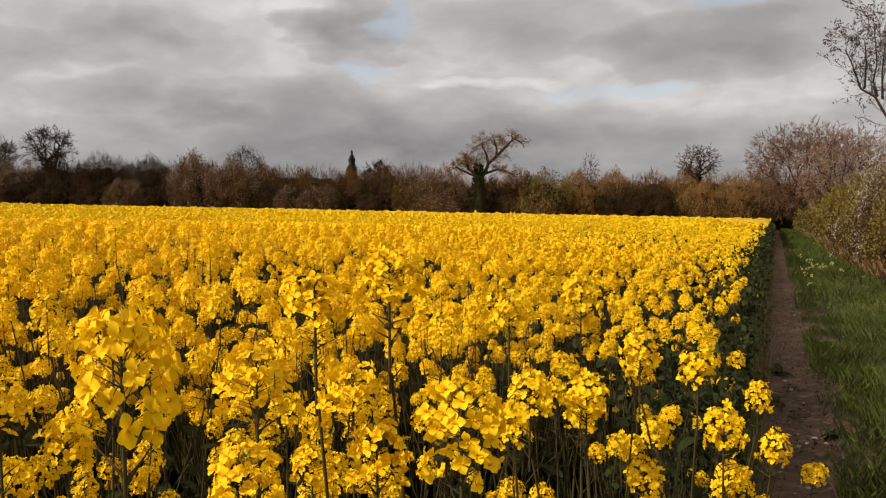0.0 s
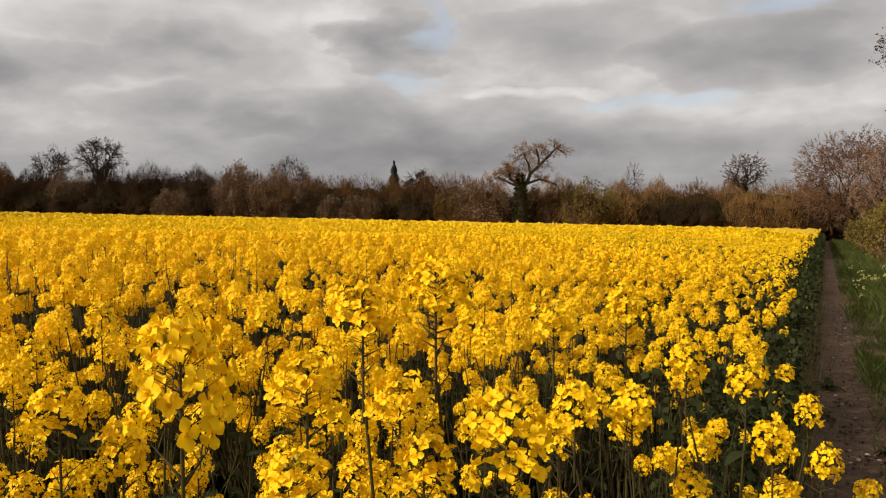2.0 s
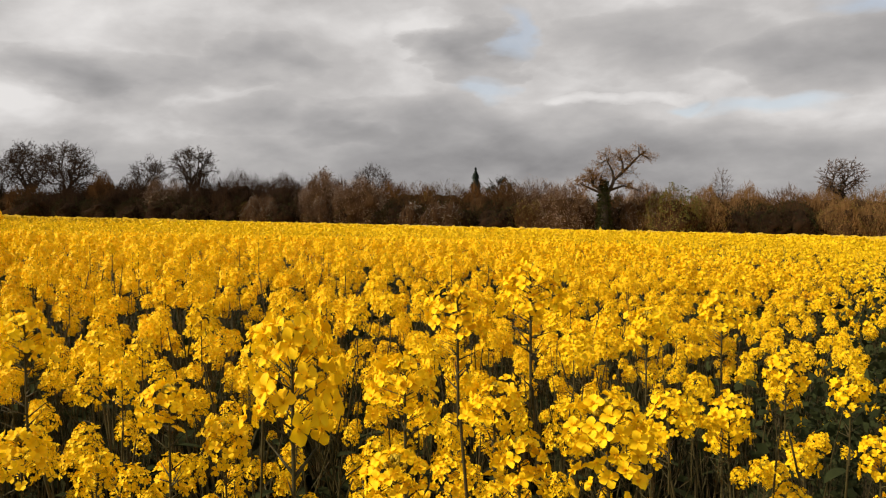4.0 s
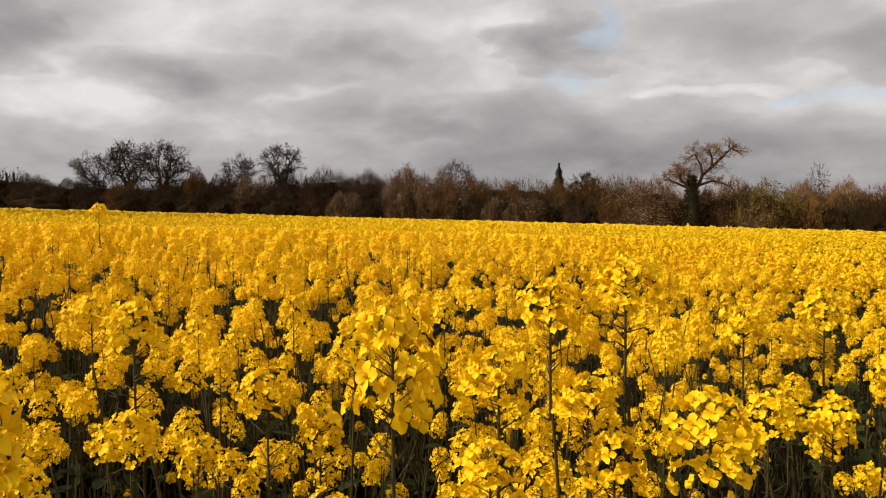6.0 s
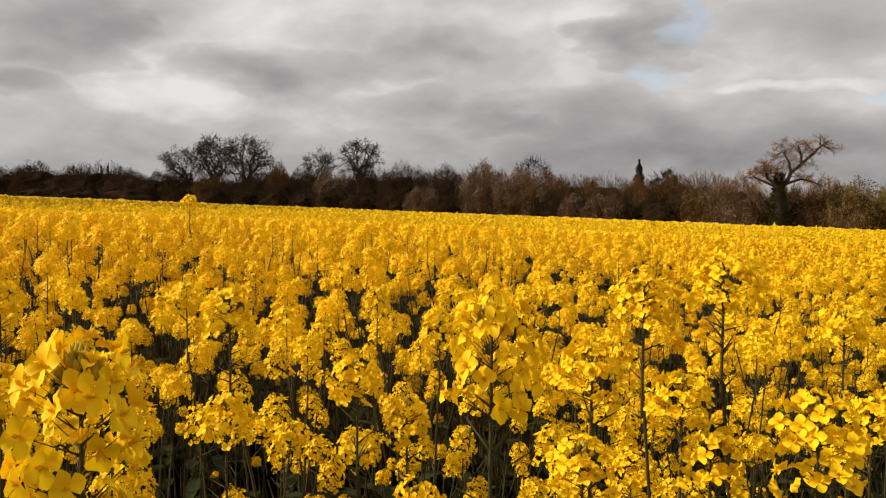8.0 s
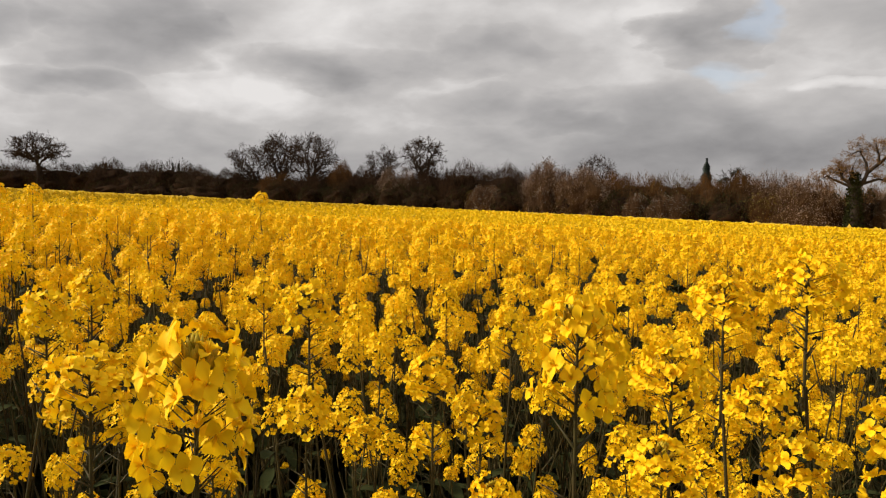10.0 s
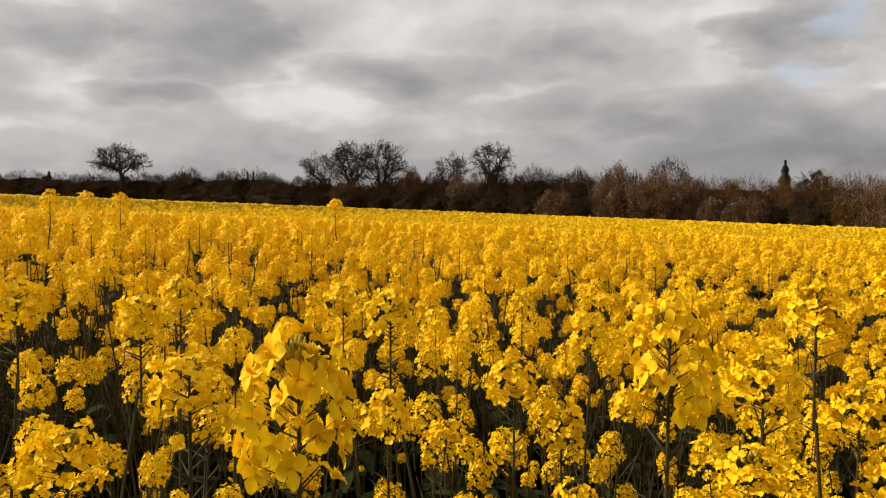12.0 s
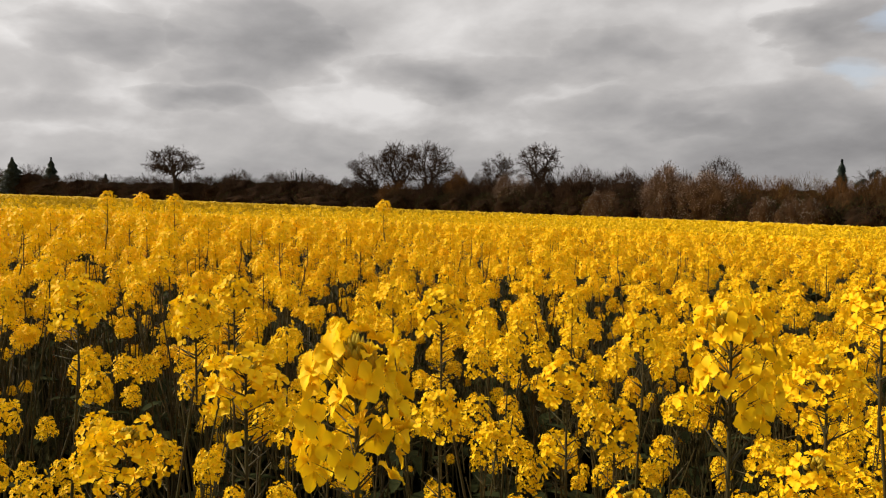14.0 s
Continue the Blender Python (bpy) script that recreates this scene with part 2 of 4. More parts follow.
def stamp(soup, v, t, origin, ax, ay, az, m):
    """Copies of one small shape (v, t) at many places, each with its own three axes."""
    n, k = len(origin), len(v)
    if n == 0:
        return
    out = origin[:, None, :] + v[None, :, 0:1] * ax[:, None, :] + v[None, :, 1:2] * ay[:, None, :] + v[None, :, 2:3] * az[:, None, :]
    soup.add(out.reshape(-1, 3), (t[None] + (np.arange(n) * k)[:, None, None]).reshape(-1, 3), m)


def tube(soup, pts, radii, sides, m):
    """A tapered tube along points, closed at its tip."""
    pts = np.asarray(pts, float)
    d = np.gradient(pts, axis=0)
    a, b = frames_of(d, np.zeros(len(pts)))
    ang = np.arange(sides) * 2 * np.pi / sides
    r = np.asarray(radii, float)[:, None, None]
    ring = pts[:, None] + r * (np.cos(ang)[None, :, None] * a[:, None] + np.sin(ang)[None, :, None] * b[:, None])
    n = len(pts)
    i = np.arange(n - 1)[:, None] * sides
    j = np.arange(sides)[None]
    k = (j + 1) % sides
    q = np.stack([np.stack([i + j, i + k, i + sides + k], -1), np.stack([i + j, i + sides + k, i + sides + j], -1)], 2)
    soup.add(ring.reshape(-1, 3), q.reshape(-1, 3), m)


def spikes(soup, p, d, length, radius, m, sides=3):
    """Many thin three-sided twigs, each drawn to a point."""
    n = len(p)
    if n == 0:
        return
    a, b = frames_of(d, rng.uniform(0, 6.28, n))
    d = unit(d) * np.broadcast_to(length, (n,))[:, None]
    r = np.broadcast_to(radius, (n,))[:, None]
    ang = np.arange(sides) * 2 * np.pi / sides
    ring = [p + r * (math.cos(x) * a + math.sin(x) * b) for x in ang]
    v = np.stack([*ring, p + d], 1).reshape(-1, 3)
    t = np.array([[i, (i + 1) % sides, sides] for i in range(sides)])
    soup.add(v, (t[None] + (np.arange(n) * (sides + 1))[:, None, None]).reshape(-1, 3), m)


def slivers(soup, p, d, length, radius, m):
    """Twigs too fine to show their roundness: one narrow triangle each."""
    n = len(p)
    a, b = frames_of(d, rng.uniform(0, 6.28, n))
    r = np.broadcast_to(radius, (n,))[:, None]
    tip = p + unit(d) * np.broadcast_to(length, (n,))[:, None]
    soup.add(np.stack([p - a * r, p + a * r, tip], 1).reshape(-1, 3), np.arange(3 * n).reshape(-1, 3), m)


LEAFLET_V = np.array([[0, 0, 0], [0.45, -0.36, 0.08], [0.45, 0.36, 0.08], [1.0, 0, -0.05]])
LEAFLET_T = np.array([[0, 1, 2], [1, 3, 2]])


def leaflets(soup, p, size, m):
    n = len(p)
    if n == 0:
        return
    d = unit(rng.normal(size=(n, 3)) + np.array([0, 0, 0.2]))
    a, b = frames_of(d, rng.uniform(0, 6.28, n))
    s = np.broadcast_to(size, (n,))[:, None]
    stamp(soup, LEAFLET_V, LEAFLET_T, p, d * s, a * s, b * s, m)


# ---- lie of the land ----
SLOPE_X, SLOPE_Y = -0.0162, -0.0286


def ground_z(x, y):
    r = np.hypot(x, y)
    k = np.where(r < 320, 1.0, (320 + 0.25 * (np.minimum(r, 1500) - 320)) / np.maximum(r, 1))
    return (SLOPE_X * x + SLOPE_Y * y) * k


def spot(az, r):
    a = np.radians(az)
    x, y = -r * np.sin(a), r * np.cos(a)
    return x, y, ground_z(x, y)


def hedge_r(az):
    """Distance of the far hedge, a straight line that slants away from the path."""
    a = np.radians(az)
    return 100.0 / (np.cos(a) + 0.29 * np.sin(a))


def height_to(az, r, el):
    return r * math.tan(radians(el)) + 1.55 - float(spot(az, r)[2])


def make_ground():
    s = Soup()
    rr = np.concatenate([[0.0], np.geomspace(0.6, 4500, 70)])
    aa = np.linspace(0, 2 * np.pi, 97)[:-1]
    R, A = np.meshgrid(rr, aa, indexing="ij")
    x, y = -R * np.sin(A), R * np.cos(A)
    z = ground_z(x, y) - 0.02
    n, k = R.shape
    i = np.arange(n - 1)[:, None] * k
    j = np.arange(k)[None]
    e = (j + 1) % k
    t = np.stack([np.stack([i + j, i + k + j, i + k + e], -1), np.stack([i + j, i + k + e, i + e], -1)], 2)
    s.add(np.stack([x, y, z], -1), t.reshape(-1, 3))
    ob = link("ground", s.mesh("ground", [EARTH], True))
    tagged(ob, "dark earth and grass under the crop and hedges", "ground", kind="structure")


def make_path():
    s = Soup()
    ys = np.concatenate([np.arange(-4, 30, 0.12), np.arange(30, 100, 0.6)])
    xs = np.linspace(-0.35, 0.75, 14)
    Y, X = np.meshgrid(ys, xs, indexing="ij")
    wob = 0.09 * np.sin(Y * 0.9) + 0.06 * np.sin(Y * 2.3 + 1)
    dip = 0.035 * np.exp(-((X - 0.22) / 0.25) ** 2)
    rough = rng.normal(0, 0.006, X.shape)
    Xw = X + wob * 0.6
    s.add(np.stack([Xw, Y, ground_z(Xw, Y) + 0.03 - dip + rough], -1), grid_tris(*X.shape))
    ob = link("footpath", s.mesh("footpath", [SOIL], True))
    tagged(ob, "trodden narrow reddish soil path beside the crop", "footpath", kind="structure")


def grid_tris(n, k):
    i = np.arange(n - 1)[:, None] * k
    j = np.arange(k - 1)[None]
    return np.stack([np.stack([i + j, i + k + j, i + k + j + 1], -1), np.stack([i + j, i + k + j + 1, i + j + 1], -1)], 2).reshape(-1, 3)


make_ground()
make_path()

# ---- rape flowers ----
PS = np.array([0.04, 0.62, 1.0])
PW = np.array([0.11, 0.45, 0.30])


def petal_shape(curl):
    v = np.array([[s, w * c, 0.22 * abs(c) * s * math.sin(5 * s + 2 * c) + curl * (s - 1.2 * s * s)] for s, w in zip(PS, PW) for c in (-1, 0, 1)])
    return v, grid_tris(3, 3)


def fine_petal():
    """A rounded petal with a soft notch and a wavy rim."""
    st, wd = (0.04, 0.35, 0.72, 1.0), (0.10, 0.25, 0.44, 0.33)
    v = []
    for s, w in zip(st, wd):
        for c in (-1, -0.5, 0, 0.5, 1):
            tip = s - 0.22 * c * c * s * s - (0.05 if c == 0 and s == 1 else 0)
            v.append([tip, w * c, 0.20 * c * c * s + 0.07 * math.sin(6 * c + 4 * s) * s + 0.50 * (s - 1.2 * s * s)])
    return np.array(v), grid_tris(4, 5)


FINE_V, FINE_T = fine_petal()
PETAL_V, PETAL_T = petal_shape(0.45)
PETAL_MID_V = np.array([[0.05, 0, 0], [0.72, -0.48, 0.16], [0.72, 0.48, 0.16], [1.05, 0, -0.12]])
PETAL_MID_T = np.array([[0, 1, 3], [0, 3, 2]])
PETAL_LOW_V = np.array([[0, 0, 0], [0.95, -0.5, 0.05], [0.95, 0.5, -0.05]])
PETAL_LOW_T = np.array([[0, 1, 2]])


def flower_places(r, n, spread=1.0, loose=0.4):
    """Centres and facing of the open flowers of one raceme, its tip at the origin."""
    k = (np.arange(n) + r.uniform(0, 1, n)) / n
    ang = np.arange(n) * 2.4 + r.uniform(0, 6.28)
    tall = r.uniform(0.044, 0.064)
    rad = (0.006 + 0.0190 * np.sqrt(np.minimum(1, k * 2.4))) * r.uniform(0.75, 1.2, n) * spread
    c = np.stack([rad * np.cos(ang), rad * np.sin(ang), 0.008 - tall * k ** 1.15 + r.normal(0, 0.004, n)], -1)
    d = unit(np.stack([np.cos(ang), np.sin(ang), 1.1 - 1.25 * k], -1) + r.normal(0, loose, (n, 3)))
    return c, d


def petals(soup, c, d, size, pv, pt, m, r, close=1.1):
    """Four crossed petals round each centre c, facing d."""
    n = len(c)
    spin = r.uniform(0, 1.57, n)
    a, b = frames_of(d, spin)
    d = unit(d)
    s = np.broadcast_to(size, (n,))[:, None] * r.uniform(0.85, 1.15, (n, 1))
    for q in range(4):
        x = (a, b, -a, -b)[q]
        y = (b, -a, -b, a)[q]
        tilt = r.uniform(-0.1, close, (n, 1))
        x2 = unit(x + tilt * d)
        z2 = unit(d - tilt * x)
        stamp(soup, pv, pt, c, x2 * s, y * s, z2 * s, m)


def octa(soup, c, d, length, width, m):
    a, b = frames_of(d, np.zeros(len(c)))
    d = unit(d)
    v = np.array([[0, 0, 0], [0.5, 1, 0], [0.5, 0, 1], [0.5, -1, 0], [0.5, 0, -1], [1, 0, 0]])
    t = np.array([[0, 2, 1], [0, 3, 2], [0, 4, 3], [0, 1, 4], [5, 1, 2], [5, 2, 3], [5, 3, 4], [5, 4, 1]])
    stamp(soup, v, t, c, d * length, a * width, b * width, m)


def raceme_core(soup, r, c, n_buds, stem_slot, bud_slot, low=False):
    """Axis, flower stalks, bud cluster and the first thin pods below."""
    tube(soup, [(0, 0, -0.13), (0, 0, -0.05), (0, 0, 0.0)], [0.0016, 0.0014, 0.0009], 3 if low else 5, stem_slot)
    k = r.uniform(0, 1, n_buds)
    ang = r.uniform(0, 6.28, n_buds)
    rad = 0.008 * np.sqrt(k)
    bc = np.stack([rad * np.cos(ang), rad * np.sin(ang), -0.004 + 0.008 * (1 - k)], -1)
    bd = np.stack([np.cos(ang) * k, np.sin(ang) * k, np.full(n_buds, 0.9)], -1)
    octa(soup, bc, bd, 0.0075, 0.0021, bud_slot)
    base = np.stack([np.zeros(len(c)), np.zeros(len(c)), c[:, 2] - 0.012], -1)
    if not low:
        spikes(soup, base, c - base, np.linalg.norm(c - base, axis=1), 0.0006, stem_slot)
    n = 5 if low else 12
    ang = r.uniform(0, 6.28, n)
    p = np.stack([np.zeros(n), np.zeros(n), r.uniform(-0.13, -0.055, n)], -1)
    d = np.stack([np.cos(ang), np.sin(ang), r.uniform(0.3, 1.1, n)], -1)
    spikes(soup, p, d, r.uniform(0.018, 0.042, n), 0.0013, stem_slot)


def head_mesh(seed, level):
    r = np.random.default_rng(seed)
    n = int(r.integers(52, 62))
    s = Soup()
    c, d = flower_places(r, n, 1.05, 0.4 if level < 2 else 0.3)
    if level == 0:
        raceme_core(s, r, c, 20, 1, 2)
        petals(s, c, d, 0.0076, PETAL_V, PETAL_T, 0, r, 0.9)
    elif level == 1:
        raceme_core(s, r, c, 12, 1, 2, True)
        petals(s, c, d, 0.0080, PETAL_MID_V, PETAL_MID_T, 0, r, 0.8)
    else:
        raceme_core(s, r, c, 5, 1, 2, True)
        petals(s, c, d, 0.0092, PETAL_LOW_V, PETAL_LOW_T, 0, r, 0.7)
    return s.mesh("flower_head", [PETAL, STEM, BUD], level == 0)


def core_mesh(seed):
    """A raceme without its open flowers, and where those sit."""
    r = np.random.default_rng(seed)
    n = int(r.integers(44, 51))
    s = Soup()
    c, d = flower_places(r, n, 1.08, 0.55)
    raceme_core(s, r, c, 26, 0, 1)
    return s.mesh("flower_head", [STEM, BUD], True), c, d


def flower_mesh(seed):
    r = np.random.default_rng(seed)
    s = Soup()
    z = np.array([[0.0, 0, 0]])
    d = np.array([[0.0, 0, 1]])
    petals(s, z, d, 0.0078, FINE_V, FINE_T, 0, r, 0.9)
    k = np.arange(2) * 3.1
    octa(s, np.zeros((2, 3)), np.stack([np.cos(k) * 0.35, np.sin(k) * 0.35, np.ones(2)], -1), 0.006, 0.0008, 0)
    return s.mesh("flower", [PETAL, BUD], True)


def leaf_mesh(seed):
    r = np.random.default_rng(seed)
    s = Soup()
    st = np.linspace(0, 1, 6)
    w = np.array([0.10, 0.17, 0.19, 0.16, 0.10, 0.01])
    bend = r.uniform(0.2, 0.7)
    v = np.array([[a, b * c, 0.25 * a - bend * a * a + 0.05 * abs(c)] for a, b in zip(st, w) for c in (-1, 0, 1)])
    s.add(v, grid_tris(6, 3))
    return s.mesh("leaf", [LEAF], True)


HEADS_HI = [head_mesh(100 + i, 0) for i in range(6)]
HEADS_MID = [head_mesh(200 + i, 1) for i in range(6)]
HEADS_LOW = [head_mesh(250 + i, 2) for i in range(6)]
CORES = [core_mesh(300 + i) for i in range(4)]
FLOWERS = [flower_mesh(400 + i) for i in range(4)]
LEAVES = [leaf_mesh(500 + i) for i in range(4)]
PLANT_H = 1.2
PLANT_LABEL = "flowering oilseed rape plant with bright yellow heads"


def plant(seed, level, drop=(0.03, 0.24), shoots=0, top_size=0.84):
    """One rape plant 1.2 m high: stem with side shoots, flower heads and leaves. level 0 has separate flowers."""
    r = np.random.default_rng(seed)
    root = tagged(new("rape_plant"), PLANT_LABEL, "crop plant", "rape plants along the field edge")
    s = Soup()
    top = np.array([0.0, 0.0, PLANT_H])
    lean = r.normal(0, 0.05, 2)
    z = np.linspace(0, 1, 7)
    main = np.stack([lean[0] * np.sin(z * 3.1), lean[1] * np.sin(z * 3.1), z * (PLANT_H - 0.1)], -1)
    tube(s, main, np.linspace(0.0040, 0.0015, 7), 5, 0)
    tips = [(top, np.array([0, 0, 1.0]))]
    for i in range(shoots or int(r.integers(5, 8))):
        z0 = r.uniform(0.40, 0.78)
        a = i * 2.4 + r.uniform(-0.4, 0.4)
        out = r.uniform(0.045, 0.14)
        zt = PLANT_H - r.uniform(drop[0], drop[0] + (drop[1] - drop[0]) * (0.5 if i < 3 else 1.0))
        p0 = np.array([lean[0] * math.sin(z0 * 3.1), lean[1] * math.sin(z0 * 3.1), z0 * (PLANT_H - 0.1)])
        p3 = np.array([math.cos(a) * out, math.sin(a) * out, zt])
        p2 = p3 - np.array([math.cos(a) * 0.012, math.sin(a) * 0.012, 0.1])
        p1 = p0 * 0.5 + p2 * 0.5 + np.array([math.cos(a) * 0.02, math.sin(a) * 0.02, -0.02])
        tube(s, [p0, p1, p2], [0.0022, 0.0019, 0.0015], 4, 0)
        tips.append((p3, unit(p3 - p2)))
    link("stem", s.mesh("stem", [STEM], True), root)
    for i, (p, d) in enumerate(tips):
        q = Vector(d).to_track_quat("Z", "Y").to_matrix().to_4x4()
        size = r.uniform(0.56, 0.80) * (1.0 if p[2] > PLANT_H - 0.2 else 0.66) if i else top_size
        m = Matrix.Translation(p) @ q @ Matrix.Rotation(r.uniform(0, 6.28), 4, "Z") @ Matrix.Scale(size, 4)
        if size > 1:
            m = m @ Matrix.Diagonal((0.80, 0.80, 1.15, 1))
        if level == 0:
            me, c, fd = CORES[(seed + i) % 4]
            head = link("flower_head", me, root)
            for j in range(len(c)):
                fl = link("flower", FLOWERS[(i + j) % 4], head)
                fl.matrix_basis = Matrix.Translation(c[j]) @ Vector(fd[j]).to_track_quat("Z", "Y").to_matrix().to_4x4()
        else:
            head = link("flower_head", (HEADS_HI, HEADS_MID, HEADS_LOW)[level - 1][(seed + i) % 6], root)
        head.matrix_basis = m
    for i in range(4):
        z0 = r.uniform(0.3, 0.85)
        lf = link("leaf", LEAVES[i % 4], root)
        lf.matrix_basis = pose(0, 0, z0 * (PLANT_H - 0.1), 0, r.uniform(-30, 10), r.uniform(0, 360)) @ Matrix.Scale(r.uniform(0.10, 0.22) * (1.25 - z0), 4)
    return root


def set_plant(proto, x, y, top, turn):
    k = (top - float(ground_z(x, y))) / PLANT_H / proto.scale[0]
    return copy_thing(proto, Matrix.Translation((x, y, float(ground_z(x, y)))) @ Matrix.Rotation(turn, 4, "Z") @ Matrix.Scale(k, 4))


# the plants that stand out, by the place of their highest head
NOTABLE = [(-0.381, 0.765, 1.48), (-0.378, 0.381, 1.46), (-0.434, 0.599, 1.40), (-0.245, 1.124, 1.28), (-0.025, 1.735, 1.15), (-0.742, 0.578, 1.345), (-0.407, 0.73, 1.355), (-1.29, 0.97, 1.30),
           (-0.648, 0.147, 1.415), (-0.412, 0.117, 1.46), (-0.915, 0.516, 1.42), (-0.225, 0.577, 1.39), (-0.46, 0.743, 1.45), (-0.309, 1.053, 1.29), (-0.346, 0.665, 1.32), (-1.558, 1.70, 1.28), (-1.34, 1.16, 1.34),
           (-0.753, 0.672, 1.28), (-0.419, 0.562, 1.32), (-0.203, 1.339, 1.31), (-0.111, 1.344, 1.28), (-0.061, 1.18, 1.235), (-0.746, 0.08, 1.345), (-1.136, 0.261, 1.41), (-0.896, 0.887, 1.36),
           (-1.222, 0.128, 1.43), (-1.309, 0.378, 1.41), (-1.331, 0.692, 1.385), (-0.853, 0.471, 1.30), (-1.154, 1.599, 1.33), (-0.601, 1.433, 1.30), (-0.302, 1.336, 1.40), (-0.388, 1.206, 1.38)]
SPIRES = [(-3.172, 1.752, 1.55), (-3.374, 0.622, 1.58), (-3.539, 0.796, 1.575), (-3.411, 0.891, 1.57)]
NOTABLE = NOTABLE + SPIRES
protos = [plant(11 + i, 0 if math.hypot(x, y) < 0.95 else 1 if math.hypot(x, y) < 1.4 else 2, (0.10, 0.36) if top < 1.44 else (0.16, 0.42), 3 if math.hypot(x, y) < 0.95 else 5, 1.04 if math.hypot(x, y) < 0.6 else 0.9) for i, (x, y, top) in enumerate(NOTABLE)]
for ob, (x, y, top) in zip(protos, NOTABLE):
    g = float(ground_z(x, y))
    ob.matrix_basis = Matrix.Translation((x, y, g)) @ Matrix.Scale((top - g) / PLANT_H, 4)

# the other plants of the field's edge
CELL = 0.188
gx, gy = np.meshgrid(np.arange(-9.2, 0.0, CELL), np.arange(-1.5, 9.2, CELL), indexing="ij")
gx = (gx + rng.uniform(-0.08, 0.08, gx.shape)).ravel()
gy = (gy + rng.uniform(-0.08, 0.08, gy.shape)).ravel()
gr, ga = np.hypot(gx, gy), np.degrees(np.arctan2(-gx, gy))
near_notable = np.min([np.hypot(gx - x, gy - y) for x, y, _ in NOTABLE], axis=0) < 0.08
ok = (gx < -0.12 - 0.03 * np.clip(gy - 2, 0, 5) + 0.04 * np.sin(gy * 3)) & (ga > -3) & (ga < 106) & (gr > 0.52) & (gr < 9.0) & ~near_notable
patch = np.sin(1.9 * gx + 0.7 * np.sin(1.3 * gy)) * np.sin(1.6 * gy + 0.5) + 0.6 * np.sin(4.1 * gx - 2.3 * gy)
ok &= ~((patch < -0.55) & (rng.uniform(size=gx.shape) < 0.45))
gx, gy, gr = gx[ok], gy[ok], gr[ok]
sparse_side = (np.degrees(np.arctan2(-gx, gy)) > 76) & (gr < 2.1) & (np.arange(len(gx)) % 2 == 0)
gx, gy, gr = gx[~sparse_side], gy[~sparse_side], gr[~sparse_side]
edge_gap = (gx > -0.65) & (gy < 3.2) & (np.arange(len(gx)) % 2 == 0)
gx, gy, gr = gx[~edge_gap], gy[~edge_gap], gr[~edge_gap]
order = np.argsort(gr)
gx, gy, gr = gx[order], gy[order], gr[order]


def top_height(x, y, n):
    """Height of the crop above the ground: a soft swell, plant by plant scatter and a few tall ones."""
    swell = 0.04 * np.sin(0.9 * x + 0.4) * np.cos(0.7 * y) + 0.04 * np.sin(0.23 * x - 0.31 * y)
    far = np.clip((np.hypot(x, y) - 6) / 4, 0, 1)
    tall = np.where(rng.uniform(size=n) > 0.95, rng.uniform(0.04, 0.12, n), 0) * (1 - far)
    return 1.13 + 0.125 * np.clip(-x, 0, 3.0) - 0.14 * far * np.clip(-x / 3, 0, 1) + swell + np.clip(rng.normal(0, 0.08, n), -0.18, 0.13 - 0.07 * far) + tall


def rim(x, y):
    """Height at which a plant would just reach the far rim of the field, for a standing eye."""
    r, az = np.hypot(x, y), np.degrees(np.arctan2(-x, y))
    far = hedge_r(az)
    return 1.545 + r * (ground_z(*spot(az, far)[:2]) + 1.18 - 1.55) / far


gtop = top_height(gx, gy, len(gx))
gtop = np.where(gr < 2.4, np.minimum(gtop, 1.02 + 0.2 * gr), gtop)
gtop = np.minimum(gtop, rim(gx, gy) - ground_z(gx, gy) - 0.035 - 0.0115 * gr)
N_PLANTS = 262
fine = [plant(51 + i, 1) for i in range(2)]
plain = [plant(71 + i, 2, (0.03, 0.42)) for i in range(6)]
outer = [plant(81 + i, 3, (0.03, 0.42)) for i in range(7)]
sparse = [plant(91 + i, 2, (0.06, 0.40), 2, 0.68) for i in range(4)]
used = set()
counts = [0, 0, 0, 0]
for i in range(N_PLANTS):
    kind_ = 0 if gx[i] > -0.65 and gy[i] < 3.2 else 1 if gr[i] < 1.0 else 2 if gr[i] < 1.8 else 3
    pool = (sparse, fine, plain, outer)[kind_]
    proto = pool[counts[kind_] % len(pool)]
    counts[kind_] += 1
    x, y, top, turn = gx[i], gy[i], gtop[i] + ground_z(gx[i], gy[i]), rng.uniform(0, 6.28)
    if proto.name in used:
        set_plant(proto, x, y, top, turn)
    else:
        used.add(proto.name)
        g = float(ground_z(x, y))
        proto.matrix_basis = Matrix.Translation((x, y, g)) @ Matrix.Rotation(turn, 4, "Z") @ Matrix.Scale((top - g) / PLANT_H, 4)


# ---- the field beyond ----
def far_edge(x):
    return 100 + 0.29 * x - 2.5


def wedge(n_per, r0, r1, a0=-2.0, a1=92.0):
    """Scattered places of the field between two distances."""
    area = 0.5 * radians(a1 - a0) * (r1 * r1 - r0 * r0)
    n = int(area * n_per)
    r = np.sqrt(rng.uniform(r0 * r0, r1 * r1, n))
    a = np.radians(rng.uniform(a0, a1, n))
    x, y = -r * np.sin(a), r * np.cos(a)
    keep = (x < -0.30 + 0.08 * np.sin(y * 1.7)) & (y < far_edge(x))
    return x[keep], y[keep]


def dull_stretch(x, y):
    """Where the crop, far up the slope, takes a duller yellow."""
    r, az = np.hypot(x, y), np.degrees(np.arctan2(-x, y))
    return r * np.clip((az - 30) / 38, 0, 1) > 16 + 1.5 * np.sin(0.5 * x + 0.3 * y)


